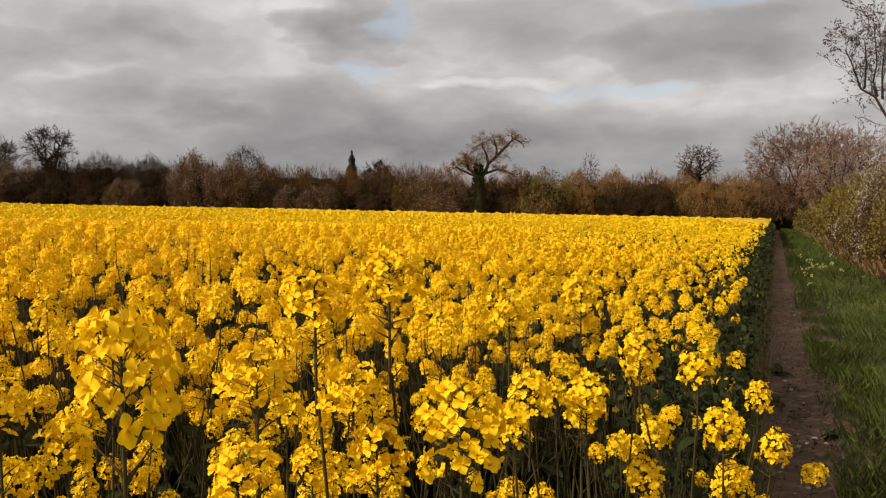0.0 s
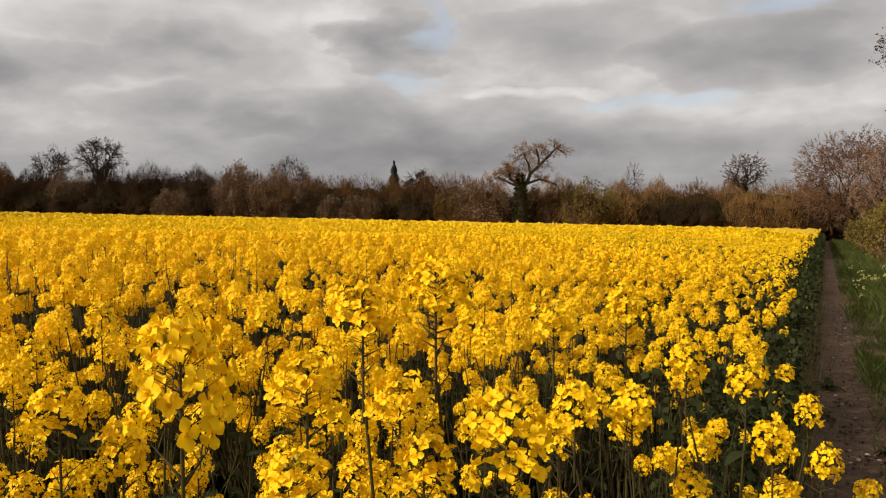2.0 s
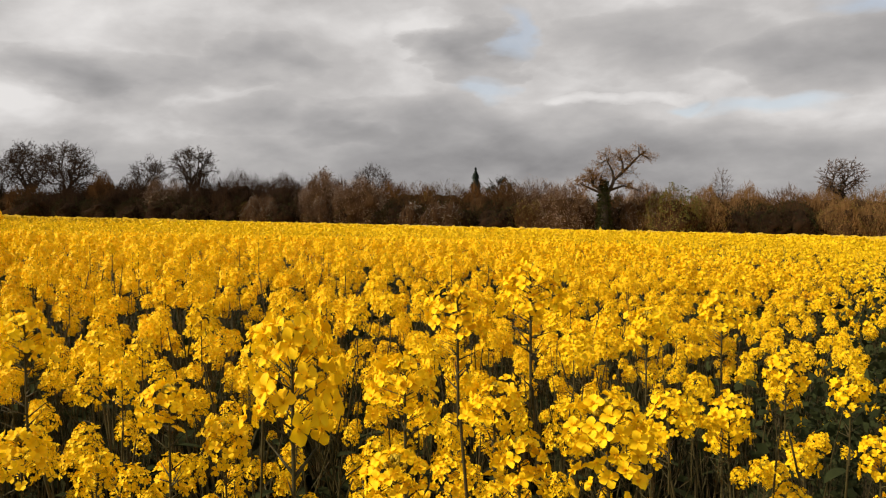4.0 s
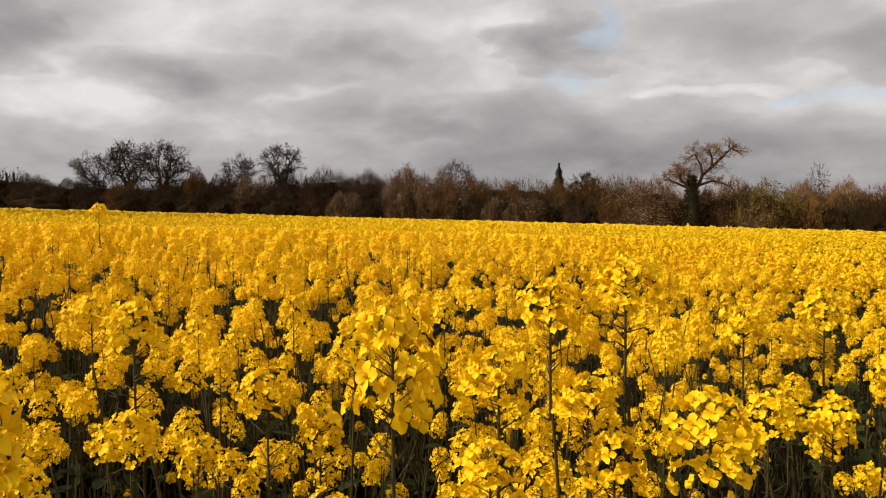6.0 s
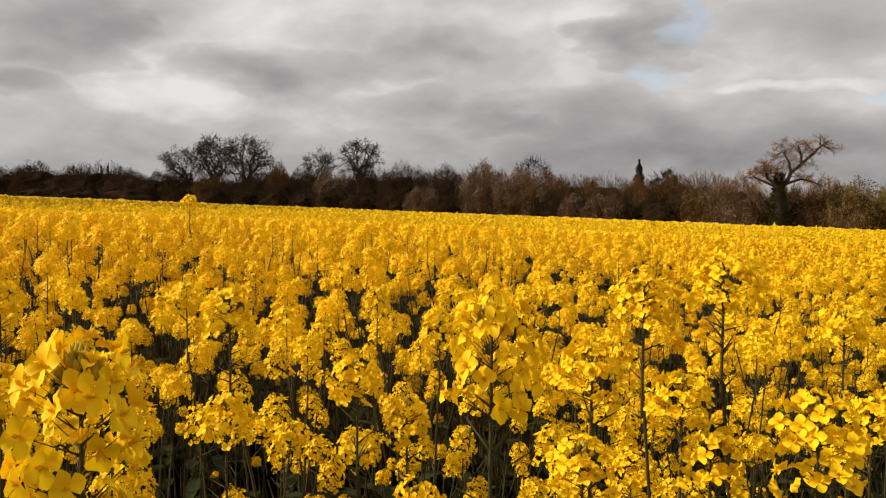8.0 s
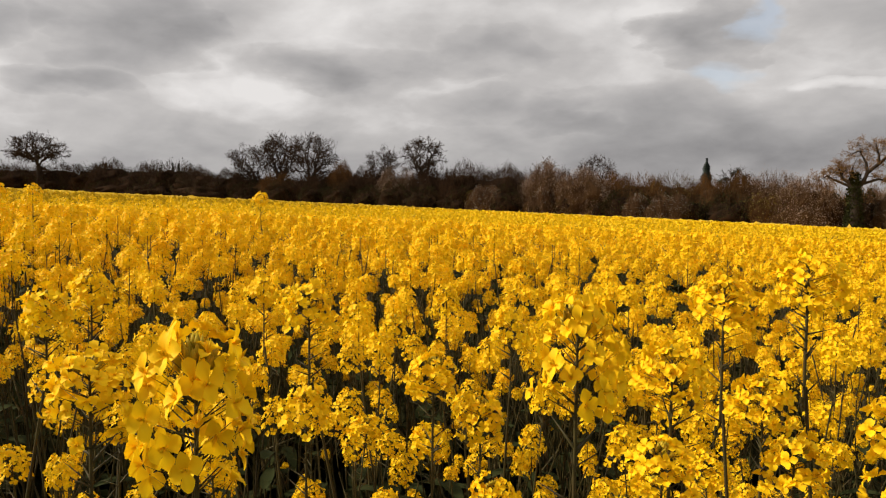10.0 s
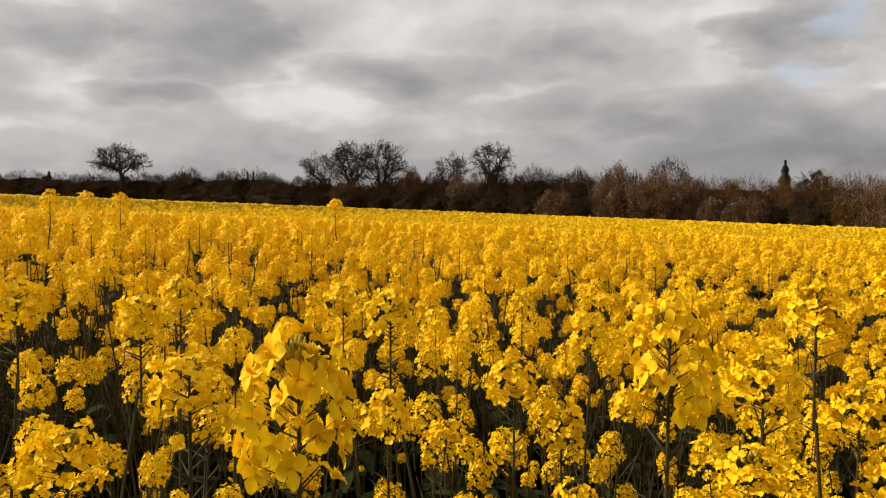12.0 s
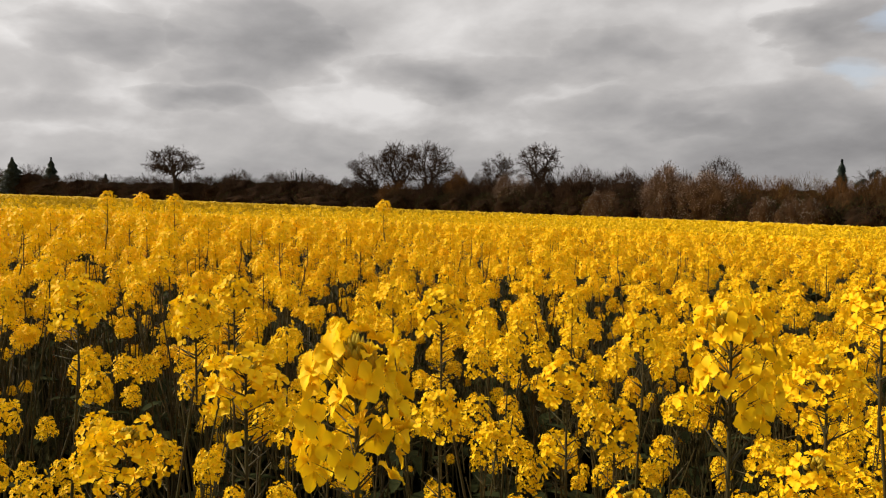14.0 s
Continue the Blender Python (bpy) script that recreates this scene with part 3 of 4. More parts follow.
def turned(n):
    """Upright axes, slightly leaning and turned at random."""
    up = unit(np.stack([rng.normal(0, 0.14, n), rng.normal(0, 0.14, n), np.ones(n)], -1))
    a, b = frames_of(up, rng.uniform(0, 6.28, n))
    return a, b, up


def soup_arrays(s):
    return np.concatenate(s.v), np.concatenate(s.t)


def low_head(seed):
    r = np.random.default_rng(seed)
    c, d = flower_places(r, 42, 1.0, 0.3)
    s = Soup()
    petals(s, c, d, 0.0098, PETAL_LOW_V, PETAL_LOW_T, 0, r, 0.7)
    return soup_arrays(s)


def clump_head(seed, n, size):
    r = np.random.default_rng(seed)
    c, d = flower_places(r, n, 0.95, 0.6)
    s = Soup()
    a, b = frames_of(d, r.uniform(0, 6.28, n))
    v = np.array([[-1, -0.8, 0], [1, -0.6, 0.2], [0.8, 1, -0.1], [-0.7, 0.9, 0.25]])
    stamp(s, v, np.array([[0, 1, 2], [0, 2, 3]]), c, a * size, b * size, unit(d) * size, 0)
    return soup_arrays(s)


def make_crop():
    s = Soup()
    # plants just past the single ones: heads of fourteen flowers on side shoots, with stems and leaves
    x0, y0, t0, r0_ = gx[N_PLANTS:], gy[N_PLANTS:], gtop[N_PLANTS:], gr[N_PLANTS:]
    heads = [low_head(600 + i) for i in range(6)]
    small = [clump_head(650 + i, 27, 0.0098) for i in range(6)]
    for k in range(5):
        n = len(x0)
        off = 0.0 if k == 0 else rng.uniform(0.05, 0.13, n)
        a = rng.uniform(0, 6.28, n)
        x, y = x0 + off * np.cos(a), y0 + off * np.sin(a)
        h = t0 - (0 if k == 0 else rng.uniform(0.04, 0.17 if k < 3 else 0.36, n))
        g = ground_z(x, y)
        p = np.stack([x, y, g + h], -1)
        ax, ay, up = turned(n)
        size = (rng.uniform(0.85, 1.2, n) * np.where(r0_ > 5.6, 0.84, 0.88 if k < 3 else 0.62))[:, None]
        shown = (x0 < -0.75) | (k < 2)
        for q in range(6):
            pick = ((np.arange(n) + k) % 6 == q) & shown
            for (v, t), part_ in ((heads[q], pick & (r0_ < 5.2)), (small[q], pick & (r0_ >= 5.2))):
                stamp(s, v, t, p[part_], ax[part_] * size[part_], ay[part_] * size[part_], up[part_] * size[part_], 0)
        octa(s, p[r0_ < 5.2] - np.array([0, 0, 0.004]), up[r0_ < 5.2], 0.018, 0.006, 2)
        foot = np.stack([x0 + rng.normal(0, 0.05, n), y0 + rng.normal(0, 0.05, n), g + 0.3 + 0.1 * (k > 0)], -1)
        spikes(s, foot, p - foot, np.linalg.norm(p - foot, axis=1), 0.0022, 1)
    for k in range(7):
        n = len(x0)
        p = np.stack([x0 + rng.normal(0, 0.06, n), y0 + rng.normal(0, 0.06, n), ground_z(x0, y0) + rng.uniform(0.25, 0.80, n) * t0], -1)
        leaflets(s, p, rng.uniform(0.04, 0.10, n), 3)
    for k in range(5):
        n = len(x0)
        p = np.stack([x0 + rng.normal(0, 0.06, n), y0 + rng.normal(0, 0.06, n), ground_z(x0, y0) + t0 - rng.uniform(0.06, 0.3, n)], -1)
        d = np.stack([rng.normal(0, 1, n), rng.normal(0, 1, n), rng.uniform(0.3, 1.5, n)], -1)
        spikes(s, p, d, 0.045, 0.0022, 1)
    # middle distance
    for r0, r1, per, flowers, size, stem in ((9.0, 20.0, 46, 11, 0.0112, True), (20.0, 46.0, 20, 3, 0.0240, False)):
        x, y = wedge(per, r0, r1)
        n = len(x)
        h = np.minimum(top_height(x, y, n), rim(x, y) - ground_z(x, y)) - rng.uniform(0, 1, n) ** 1.3 * 0.30
        p = np.stack([x, y, ground_z(x, y) + h], -1)
        ax, ay, up = turned(n)
        sc = rng.uniform(0.85, 1.25, n)[:, None] * (1.0 if stem else 1.25)
        for q in range(5):
            v, t = clump_head(700 + q, flowers, size)
            pick = np.arange(n) % 5 == q
            for dull, slot in ((False, 0), (True, 6)):
                sel = pick & (dull_stretch(x, y) == dull)
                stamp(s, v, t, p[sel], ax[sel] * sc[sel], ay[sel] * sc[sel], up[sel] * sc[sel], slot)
        pick = np.arange(n) % (2 if stem else 6) == 0
        foot = p[pick] - np.array([0, 0, 0.45])
        spikes(s, foot, np.tile([[0.0, 0, 1]], (len(foot), 1)), 0.44, 0.005 if stem else 0.01, 1)
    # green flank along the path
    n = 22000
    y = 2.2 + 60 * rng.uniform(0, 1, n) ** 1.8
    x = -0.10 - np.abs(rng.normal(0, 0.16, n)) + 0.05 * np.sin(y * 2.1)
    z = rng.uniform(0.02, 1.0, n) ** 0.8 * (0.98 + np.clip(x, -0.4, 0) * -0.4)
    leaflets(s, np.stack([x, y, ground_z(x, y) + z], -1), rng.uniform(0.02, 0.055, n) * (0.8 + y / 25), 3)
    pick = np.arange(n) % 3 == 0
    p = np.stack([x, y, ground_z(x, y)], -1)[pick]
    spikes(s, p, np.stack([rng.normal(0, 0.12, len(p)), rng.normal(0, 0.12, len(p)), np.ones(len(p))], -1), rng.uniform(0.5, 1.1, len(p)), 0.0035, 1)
    # sheets: the dark stand-in for shade below the flowers, then the far canopy
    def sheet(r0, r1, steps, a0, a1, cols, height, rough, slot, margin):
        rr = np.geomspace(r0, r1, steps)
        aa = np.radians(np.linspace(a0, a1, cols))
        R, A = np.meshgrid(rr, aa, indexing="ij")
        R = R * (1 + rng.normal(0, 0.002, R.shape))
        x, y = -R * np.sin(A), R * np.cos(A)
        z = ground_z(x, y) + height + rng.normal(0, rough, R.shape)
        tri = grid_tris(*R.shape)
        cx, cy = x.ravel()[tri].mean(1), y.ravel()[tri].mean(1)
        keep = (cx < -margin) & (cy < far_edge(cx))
        dull = dull_stretch(cx, cy) if slot == 5 else np.zeros(len(cx), bool)
        s.add(np.stack([x, y, z], -1), tri[keep & ~dull], slot)
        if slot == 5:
            s.add(np.stack([x, y, z], -1), tri[keep & dull], 6)
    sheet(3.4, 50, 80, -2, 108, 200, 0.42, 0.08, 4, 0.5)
    sheet(40, 300, 90, -1, 110, 440, 1.14, 0.10, 5, 0.4)
    ob = link("rape_crop", s.mesh("rape_crop", [PETAL, STEM, BUD, LEAF, GAP_SHADE, CANOPY, DULL_CROP]))
    tagged(ob, "wide field of yellow oilseed rape in full flower", "crop", kind="stuff")


make_crop()


# ---- trees and hedges ----
def limb(soup, p, d, length, radius, level, r, o, twigs):
    """One limb as a bent tapered tube with its side limbs; the finest ones go to twigs."""
    kids = o["kids"]
    n = 5 if level == 0 else 4 if level == 1 else 3
    pts = [p]
    dd = unit(np.asarray(d, float))
    for i in range(n):
        dd = unit(dd + r.normal(0, o["gnarl"], 3) + np.array([0, 0, o["up"]]))
        pts.append(pts[-1] + dd * length / n)
    pts = np.array(pts)
    tube(soup, pts, np.linspace(radius, radius * 0.45, n + 1), (6, 4, 3, 3)[min(level, 3)], 0)
    for i in range(kids[level]):
        f = min(0.25 + 0.75 * (i + r.uniform(0.3, 1.0)) / kids[level], 1.0)
        j = min(int(f * n), n - 1)
        q = pts[j] + (pts[j + 1] - pts[j]) * (f * n - j)
        base = unit(pts[j + 1] - pts[j])
        u, w = frames_of(base[None], np.array([i * 2.4 + r.uniform(-0.5, 0.5)]))
        sp = o["spread"] * r.uniform(0.6, 1.2) * (1.0 - 0.45 * f)
        nd_ = unit(base * math.cos(sp) + u[0] * math.sin(sp))
        ln = length * r.uniform(0.42, 0.72) * (1.1 - 0.35 * f)
        rad = radius * (1 - 0.55 * f) * 0.62
        if level + 1 == len(kids):
            twigs.append((q, nd_, ln, rad))
        else:
            limb(soup, q, nd_, ln, rad, level + 1, r, o, twigs)


def bare_tree(name, label, category, az, dist, height, width, seed, twig_mat=TWIG_DARK, bark=BARK, trunk=0.3, gnarl=0.16, spread=1.15, limbs=7, kids=(5, 5, 4), up=0.03,
              twig_n=6, twig_r=0.014, leaf=None, leaf_n=0, leaf_size=0.1, ivy=0, radius=0.026, lean=(0, 0), fan=1.15, arms=(), clumps=0):
    """A leafless tree: trunk, limbs that fork into finer ones, twigs and, where it has them, buds, ivy or mistletoe."""
    r = np.random.default_rng(seed)
    x, y, z = spot(az, dist) if not isinstance(az, tuple) else (az[0], az[1], ground_z(az[0], az[1]))
    face = math.radians(az) if not isinstance(az, tuple) else 0.0
    right = np.array([math.cos(face), math.sin(face), 0.0])
    root = tagged(new(name), label, category)
    root.location = (float(x), float(y), float(z))
    s = Soup()
    twigs = []
    o = dict(gnarl=gnarl, spread=spread, kids=kids, up=up)
    rad = height * radius
    fork = np.array([lean[0] * height * trunk, lean[1] * height * trunk, height * trunk])
    bend = r.normal(0, 0.02 * height * trunk, 2)
    tube(s, [(0, 0, -0.2), (0, 0, 0.15), fork * 0.5 + np.array([bend[0], bend[1], 0]), fork], [rad * 1.5, rad * 1.15, rad, rad * 0.85], 8, 0)
    for arm in arms:
        pts = np.array([right * u * height + np.array([0, 0, v * height]) for u, v in arm])
        pts[1:] += r.normal(0, 0.012 * height, (len(pts) - 1, 3))
        thick = rad * (0.6 if len(arm) > 4 else 0.38)
        tube(s, pts, np.linspace(thick, thick * 0.25, len(pts)), 6, 0)
        for i in range(int(3.4 * len(arm))):
            f = r.uniform(0.25, 1.0) * (len(pts) - 1)
            j = min(int(f), len(pts) - 2)
            q0 = pts[j] + (pts[j + 1] - pts[j]) * (f - j)
            d = unit(unit(pts[j + 1] - pts[j]) * 0.6 + r.normal(0, 0.7, 3) + np.array([0, 0, 0.25]))
            limb(s, q0, d, height * r.uniform(0.06, 0.14), thick * 0.15, 1, r, o, twigs)
    for i in range(0 if arms else limbs):
        a = i * 2.4 + r.uniform(-0.4, 0.4)
        t = fan * math.sqrt((i + 0.25) / limbs) * r.uniform(0.85, 1.1)
        d = np.array([math.cos(a) * math.sin(t), math.sin(a) * math.sin(t), math.cos(t)])
        reach = 1 / math.hypot(math.sin(t) / (width / 2), math.cos(t) / (height * (1 - trunk)))
        limb(s, fork * r.uniform(0.82, 1.0), d, reach * r.uniform(0.5, 0.64), rad * r.uniform(0.45, 0.62), 0, r, o, twigs)
    q = np.array([t[0] for t in twigs])
    d = np.array([t[1] for t in twigs])
    ln = np.array([t[2] for t in twigs])
    ends = q + d * ln[:, None]
    mid = 0.5 * (np.percentile(ends, 2, axis=0) + np.percentile(ends, 98, axis=0))
    w = max(np.percentile(np.abs(ends[:, 0] - mid[0]), 96), np.percentile(np.abs(ends[:, 1] - mid[1]), 96))
    size = np.array([1.0, 1.0, 1.0]) * np.array([min(1.15, width / 2 / w)] * 2 + [height / np.percentile(ends[:, 2], 99)])
    size = np.ones(3) if arms else size
    s.v = [v * size for v in s.v]
    q, d = q * size, d * size
    ln = ln * np.linalg.norm(d, axis=1)
    d = unit(d)
    link("trunk", s.mesh("trunk", [bark], True), root)
    s = Soup()
    spikes(s, q, d, ln, twig_r * 1.4, 0)
    pts = [q + d * ln[:, None]]
    for i in range(twig_n):
        f = rng.uniform(0.1, 1.0, len(q))
        p2 = q + d * (ln * f)[:, None]
        d2 = unit(d + rng.normal(0, 0.6, d.shape) + np.array([0, 0, 0.1]))
        l2 = ln * rng.uniform(0.35, 0.9, len(q))
        slivers(s, p2, d2, l2, twig_r, 0)
        pts.append(p2 + d2 * (l2 * rng.uniform(0.2, 1, len(q)))[:, None])
    link("twig_work", s.mesh("twig_work", [twig_mat]), root)
    pts = np.concatenate(pts)
    if leaf_n:
        s = Soup()
        c = pts[rng.integers(0, len(pts), leaf_n)] + rng.normal(0, 0.7 * leaf_size, (leaf_n, 3))
        leaflets(s, c, rng.uniform(0.6, 1.3, leaf_n) * leaf_size, 0)
        link("crown", s.mesh("crown", [leaf]), root)
    for i in range(clumps):
        s = Soup()
        c = pts[rng.integers(0, len(pts))]
        g = rng.normal(0, 0.28, (160, 3))
        spikes(s, np.tile(c, (160, 1)), g, np.linalg.norm(g, axis=1) * 1.2, 0.05, 0)
        link("mistletoe", s.mesh("mistletoe", [NEEDLE]), root, "dark round clump of mistletoe")
    if ivy:
        s = Soup()
        hgt = rng.uniform(0, 0.62, ivy) * height
        a = rng.uniform(0, 6.28, ivy)
        rad = height * 0.075 * (1.15 - hgt / height) * rng.uniform(0.5, 1.2, ivy)
        leaflets(s, np.stack([rad * np.cos(a) + lean[0] * hgt, rad * np.sin(a) + lean[1] * hgt, hgt], -1), rng.uniform(0.12, 0.3, ivy), 0)
        link("ivy", s.mesh("ivy", [IVY]), root)
    return root


def branch(s, p, d, pts, unit_r, o, r, ends, depth=0):
    """Limbs that part again and again to share out the twig ends pts, thick where they carry many."""
    n = len(pts)
    if n <= 2:
        for e in pts:
            ends.append((p, e))
        return
    parts = [pts]
    while len(parts) < (o["limbs"] if depth == 0 else 2):
        parts.sort(key=len)
        big = parts.pop()
        c = big - big.mean(0)
        axis = np.linalg.svd(c + r.normal(0, 0.15 * c.std(), c.shape), full_matrices=False)[2][0]
        f = c @ unit(axis + r.normal(0, 0.3, 3))
        cut = np.quantile(f, r.uniform(0.36, 0.64))
        if (f <= cut).all() or (f > cut).all():
            cut = np.median(f) - 1e-6
        parts += [big[f <= cut], big[f > cut]]
    for part_ in parts:
        if not len(part_):
            continue
        to = part_.mean(0) - p
        far = np.linalg.norm(to)
        node = p + to * r.uniform(0.34, 0.5) + r.normal(0, o["gnarl"] * far, 3) * 0.5
        step = np.linalg.norm(node - p)
        m1 = p + 0.33 * (node - p) + d * 0.16 * step + r.normal(0, o["gnarl"] * step, 3) * 0.6
        m2 = p + 0.68 * (node - p) + d * 0.10 * step + r.normal(0, o["gnarl"] * step, 3) * 0.6
        r0, r1 = max(unit_r * len(part_) ** 0.5, o["fine"]), max(unit_r * (0.72 * len(part_)) ** 0.5, o["fine"])
        pts_ = [p, m1, m2, node] if len(part_) > 6 else [p, 0.5 * (m1 + m2), node]
        tube(s, pts_, np.linspace(r0, r1, len(pts_)), 6 if len(part_) > 60 else 4 if len(part_) > 12 else 3, 0)
        branch(s, node, unit(node - m2), part_, unit_r, o, r, ends, depth + 1)


def crown_tree(name, label, category, az, dist, height, width, seed, twig_mat=TWIG_DARK, bark=BARK_DARK, fork=0.4, low=0.42, n=420, limbs=5, gnarl=0.12, twig_n=6, twig_r=0.016, twig_len=0.045, radius=0.03,
               hollow=0.45, shift=0.0, flat=0.5, clusters=0, bloom=None, blooms=0, bloom_size=0.07, ivy=0, clumps=0):
    """A leafless tree with a rounded crown: trunk, parting limbs and sprays of twigs, with blossom, ivy or mistletoe where it has them."""
    r = np.random.default_rng(seed)
    x, y, z = spot(az, dist)
    root = tagged(new(name), label, category)
    root.location = (float(x), float(y), float(z))
    right = np.array([math.cos(radians(az)), math.sin(radians(az)), 0.0])
    # twig ends in a lumpy dome, widest at a share "flat" of its height
    a, e = r.uniform(0, 2 * np.pi, n), np.arcsin(r.uniform(-1, 1, n))
    f = (hollow + (1 - hollow) * r.uniform(0, 1, n)) * (1 + 0.09 * np.sin(3 * a + seed) * np.cos(2 * e) + 0.07 * np.sin(5 * a + 4 * e + seed))
    top, mid, bottom = height * (1 - twig_len * 0.6), height * (low + flat * (1 - low)), height * low
    up = np.sin(e) * f
    ends_ = np.stack([np.cos(a) * np.cos(e) * f * width / 2, np.sin(a) * np.cos(e) * f * width / 2, mid + np.where(up > 0, up * (top - mid), up * (mid - bottom))], -1) + right * shift * width
    if clusters:
        hub = ends_[r.permutation(n)[:clusters]]
        ends_ = hub[r.integers(0, clusters, n)] + r.normal(0, 1, (n, 3)) * np.array([0.06 * width, 0.06 * width, 0.026 * height])
    s = Soup()
    rad = radius * height
    o = dict(limbs=limbs, gnarl=gnarl, fine=twig_r * 0.9)
    head = np.array([r.normal(0, 0.01) * height, r.normal(0, 0.01) * height, fork * height]) + right * shift * width * 0.2
    tube(s, [(0, 0, -0.2), (0, 0, 0.2), head * 0.55 + np.array([r.normal(0, 0.1), 0, 0]), head], [rad * 1.5, rad * 1.15, rad, rad * 0.9], 8, 0)
    ends = []
    branch(s, head, np.array([0, 0, 1.0]), ends_, rad * 0.95 / math.sqrt(n), o, r, ends)
    link("trunk", s.mesh("trunk", [bark], True), root)
    p, q = np.array([e_[0] for e_ in ends]), np.array([e_[1] for e_ in ends])
    s = Soup()
    spikes(s, p, q - p, np.linalg.norm(q - p, axis=1), twig_r * 1.3, 0)
    middle = np.array([0, 0, mid])
    tips = [q]
    for i in range(twig_n):
        k = r.uniform(0.35, 1.0, (len(p), 1))
        g = p + (q - p) * k
        d = unit(unit(q - p) * 0.8 + unit(q - middle) * 0.6 + r.normal(0, 0.42, q.shape))
        l2 = twig_len * height * r.uniform(0.35, 1.0, len(p))
        slivers(s, g, d, l2, twig_r, 0)
        tips.append(g + d * (l2 * r.uniform(0.2, 0.9, len(p)))[:, None])
    link("twig_work", s.mesh("twig_work", [twig_mat]), root)
    tips = np.concatenate(tips)
    if blooms:
        s = Soup()
        c = tips[r.integers(0, len(tips), blooms // 5)]
        c = np.repeat(c, 5, axis=0) + r.normal(0, bloom_size * 0.8, (len(c) * 5, 3))
        leaflets(s, c, r.uniform(0.6, 1.3, len(c)) * bloom_size, 0)
        link("crown", s.mesh("crown", [bloom]), root)
    for i in range(clumps):
        s = Soup()
        c = tips[r.integers(0, len(tips))]
        g = r.normal(0, 0.26, (160, 3))
        spikes(s, np.tile(c, (160, 1)), g, np.linalg.norm(g, axis=1) * 1.2, 0.05, 0)
        link("mistletoe", s.mesh("mistletoe", [NEEDLE]), root, "dark round clump of mistletoe")
    if ivy:
        s = Soup()
        hgt = r.uniform(0, 0.7, ivy) * height
        b = r.uniform(0, 6.28, ivy)
        w = height * 0.06 * (1.1 - hgt / height) * r.uniform(0.5, 1.2, ivy)
        leaflets(s, np.stack([w * np.cos(b), w * np.sin(b), hgt], -1), r.uniform(0.12, 0.3, ivy), 0)
        link("ivy", s.mesh("ivy", [IVY]), root)
    return root


def shrub(name, label, category, x, y, width, height, twig_mat, twigs=2700, leaf=None, leaves=0, leaf_size=0.12, twig_r=0.02, stems=26, bloom=None, blooms=0,
          bloom_size=0.09, upright=0.5, fullness=0.5, group="", core=0.0):
    """A bush: stems from its foot, a haze of twigs in a lumpy dome, young leaves or blossom."""
    r = np.random.default_rng(int(abs(x * 13.7 + y * 7.1) * 10) + 5)
    z = float(ground_z(x, y))
    root = tagged(new(name), label, category, group)
    root.location = (x, y, z)
    lump = r.uniform(0, 6.28, 6)

    def dome(n, lo):
        a = r.uniform(0, 6.28, n)
        f = r.uniform(lo, 1, n) ** 0.5
        e = r.uniform(0.0, 1.0, n)
        k = 1 + 0.14 * np.sin(3 * a + lump[0]) + 0.10 * np.sin(5 * a + lump[1] + 4 * e) + 0.08 * np.sin(9 * a + 7 * e)
        cz = e
        rad = np.sqrt(np.maximum(0, 1 - cz ** 3.5)) * f * k
        top = 1 + 0.12 * np.sin(2 * a + lump[2] + 3 * rad) + 0.07 * np.sin(7 * a + lump[3])
        return np.stack([rad * np.cos(a) * width / 2, rad * np.sin(a) * width / 2, cz * height * top * 0.93], -1)

    # solid inner shell, added to close the bush; its dark colour stands for shade
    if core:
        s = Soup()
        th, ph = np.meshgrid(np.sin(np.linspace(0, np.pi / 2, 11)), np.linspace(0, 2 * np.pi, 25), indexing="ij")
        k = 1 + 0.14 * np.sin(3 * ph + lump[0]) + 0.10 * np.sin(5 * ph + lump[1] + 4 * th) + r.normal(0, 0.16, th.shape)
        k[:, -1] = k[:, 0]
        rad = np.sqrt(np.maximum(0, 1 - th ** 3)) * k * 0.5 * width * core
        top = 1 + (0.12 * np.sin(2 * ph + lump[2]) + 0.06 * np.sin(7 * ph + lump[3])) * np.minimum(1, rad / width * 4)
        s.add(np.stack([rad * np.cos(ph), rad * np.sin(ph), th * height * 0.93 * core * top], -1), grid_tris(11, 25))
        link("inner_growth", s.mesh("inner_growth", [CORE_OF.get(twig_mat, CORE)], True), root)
    s = Soup()
    tip = dome(stems, 0.3)
    foot = np.stack([tip[:, 0] * 0.25, tip[:, 1] * 0.25, np.full(stems, -0.05)], -1)
    spikes(s, foot, tip - foot, np.linalg.norm(tip - foot, axis=1), twig_r * 2.2, 0, 4)
    p = dome(twigs, fullness)
    fan = unit(p + np.array([0, 0, upright * height]))
    d = unit(fan + r.normal(0, 0.30, p.shape))
    ln = r.uniform(0.08, 0.24, twigs) * height
    slivers(s, p - d * (ln * 0.85)[:, None], d, ln, twig_r, 0)
    link("stem_work", s.mesh("stem_work", [twig_mat]), root)
    if leaves:
        s = Soup()
        leaflets(s, dome(leaves, fullness), r.uniform(0.6, 1.4, leaves) * leaf_size, 0)
        link("foliage", s.mesh("foliage", [leaf]), root)
    if blooms:
        s = Soup()
        c = dome(max(blooms // 12, 3), 0.55)
        c = c[r.integers(0, len(c), blooms)] + r.normal(0, 0.045 * height, (blooms, 3))
        c[:, 2] = np.maximum(c[:, 2], 0.1)
        leaflets(s, c, r.uniform(0.6, 1.4, blooms) * bloom_size, 0)
        link("blossom", s.mesh("blossom", [bloom]), root)
    return root


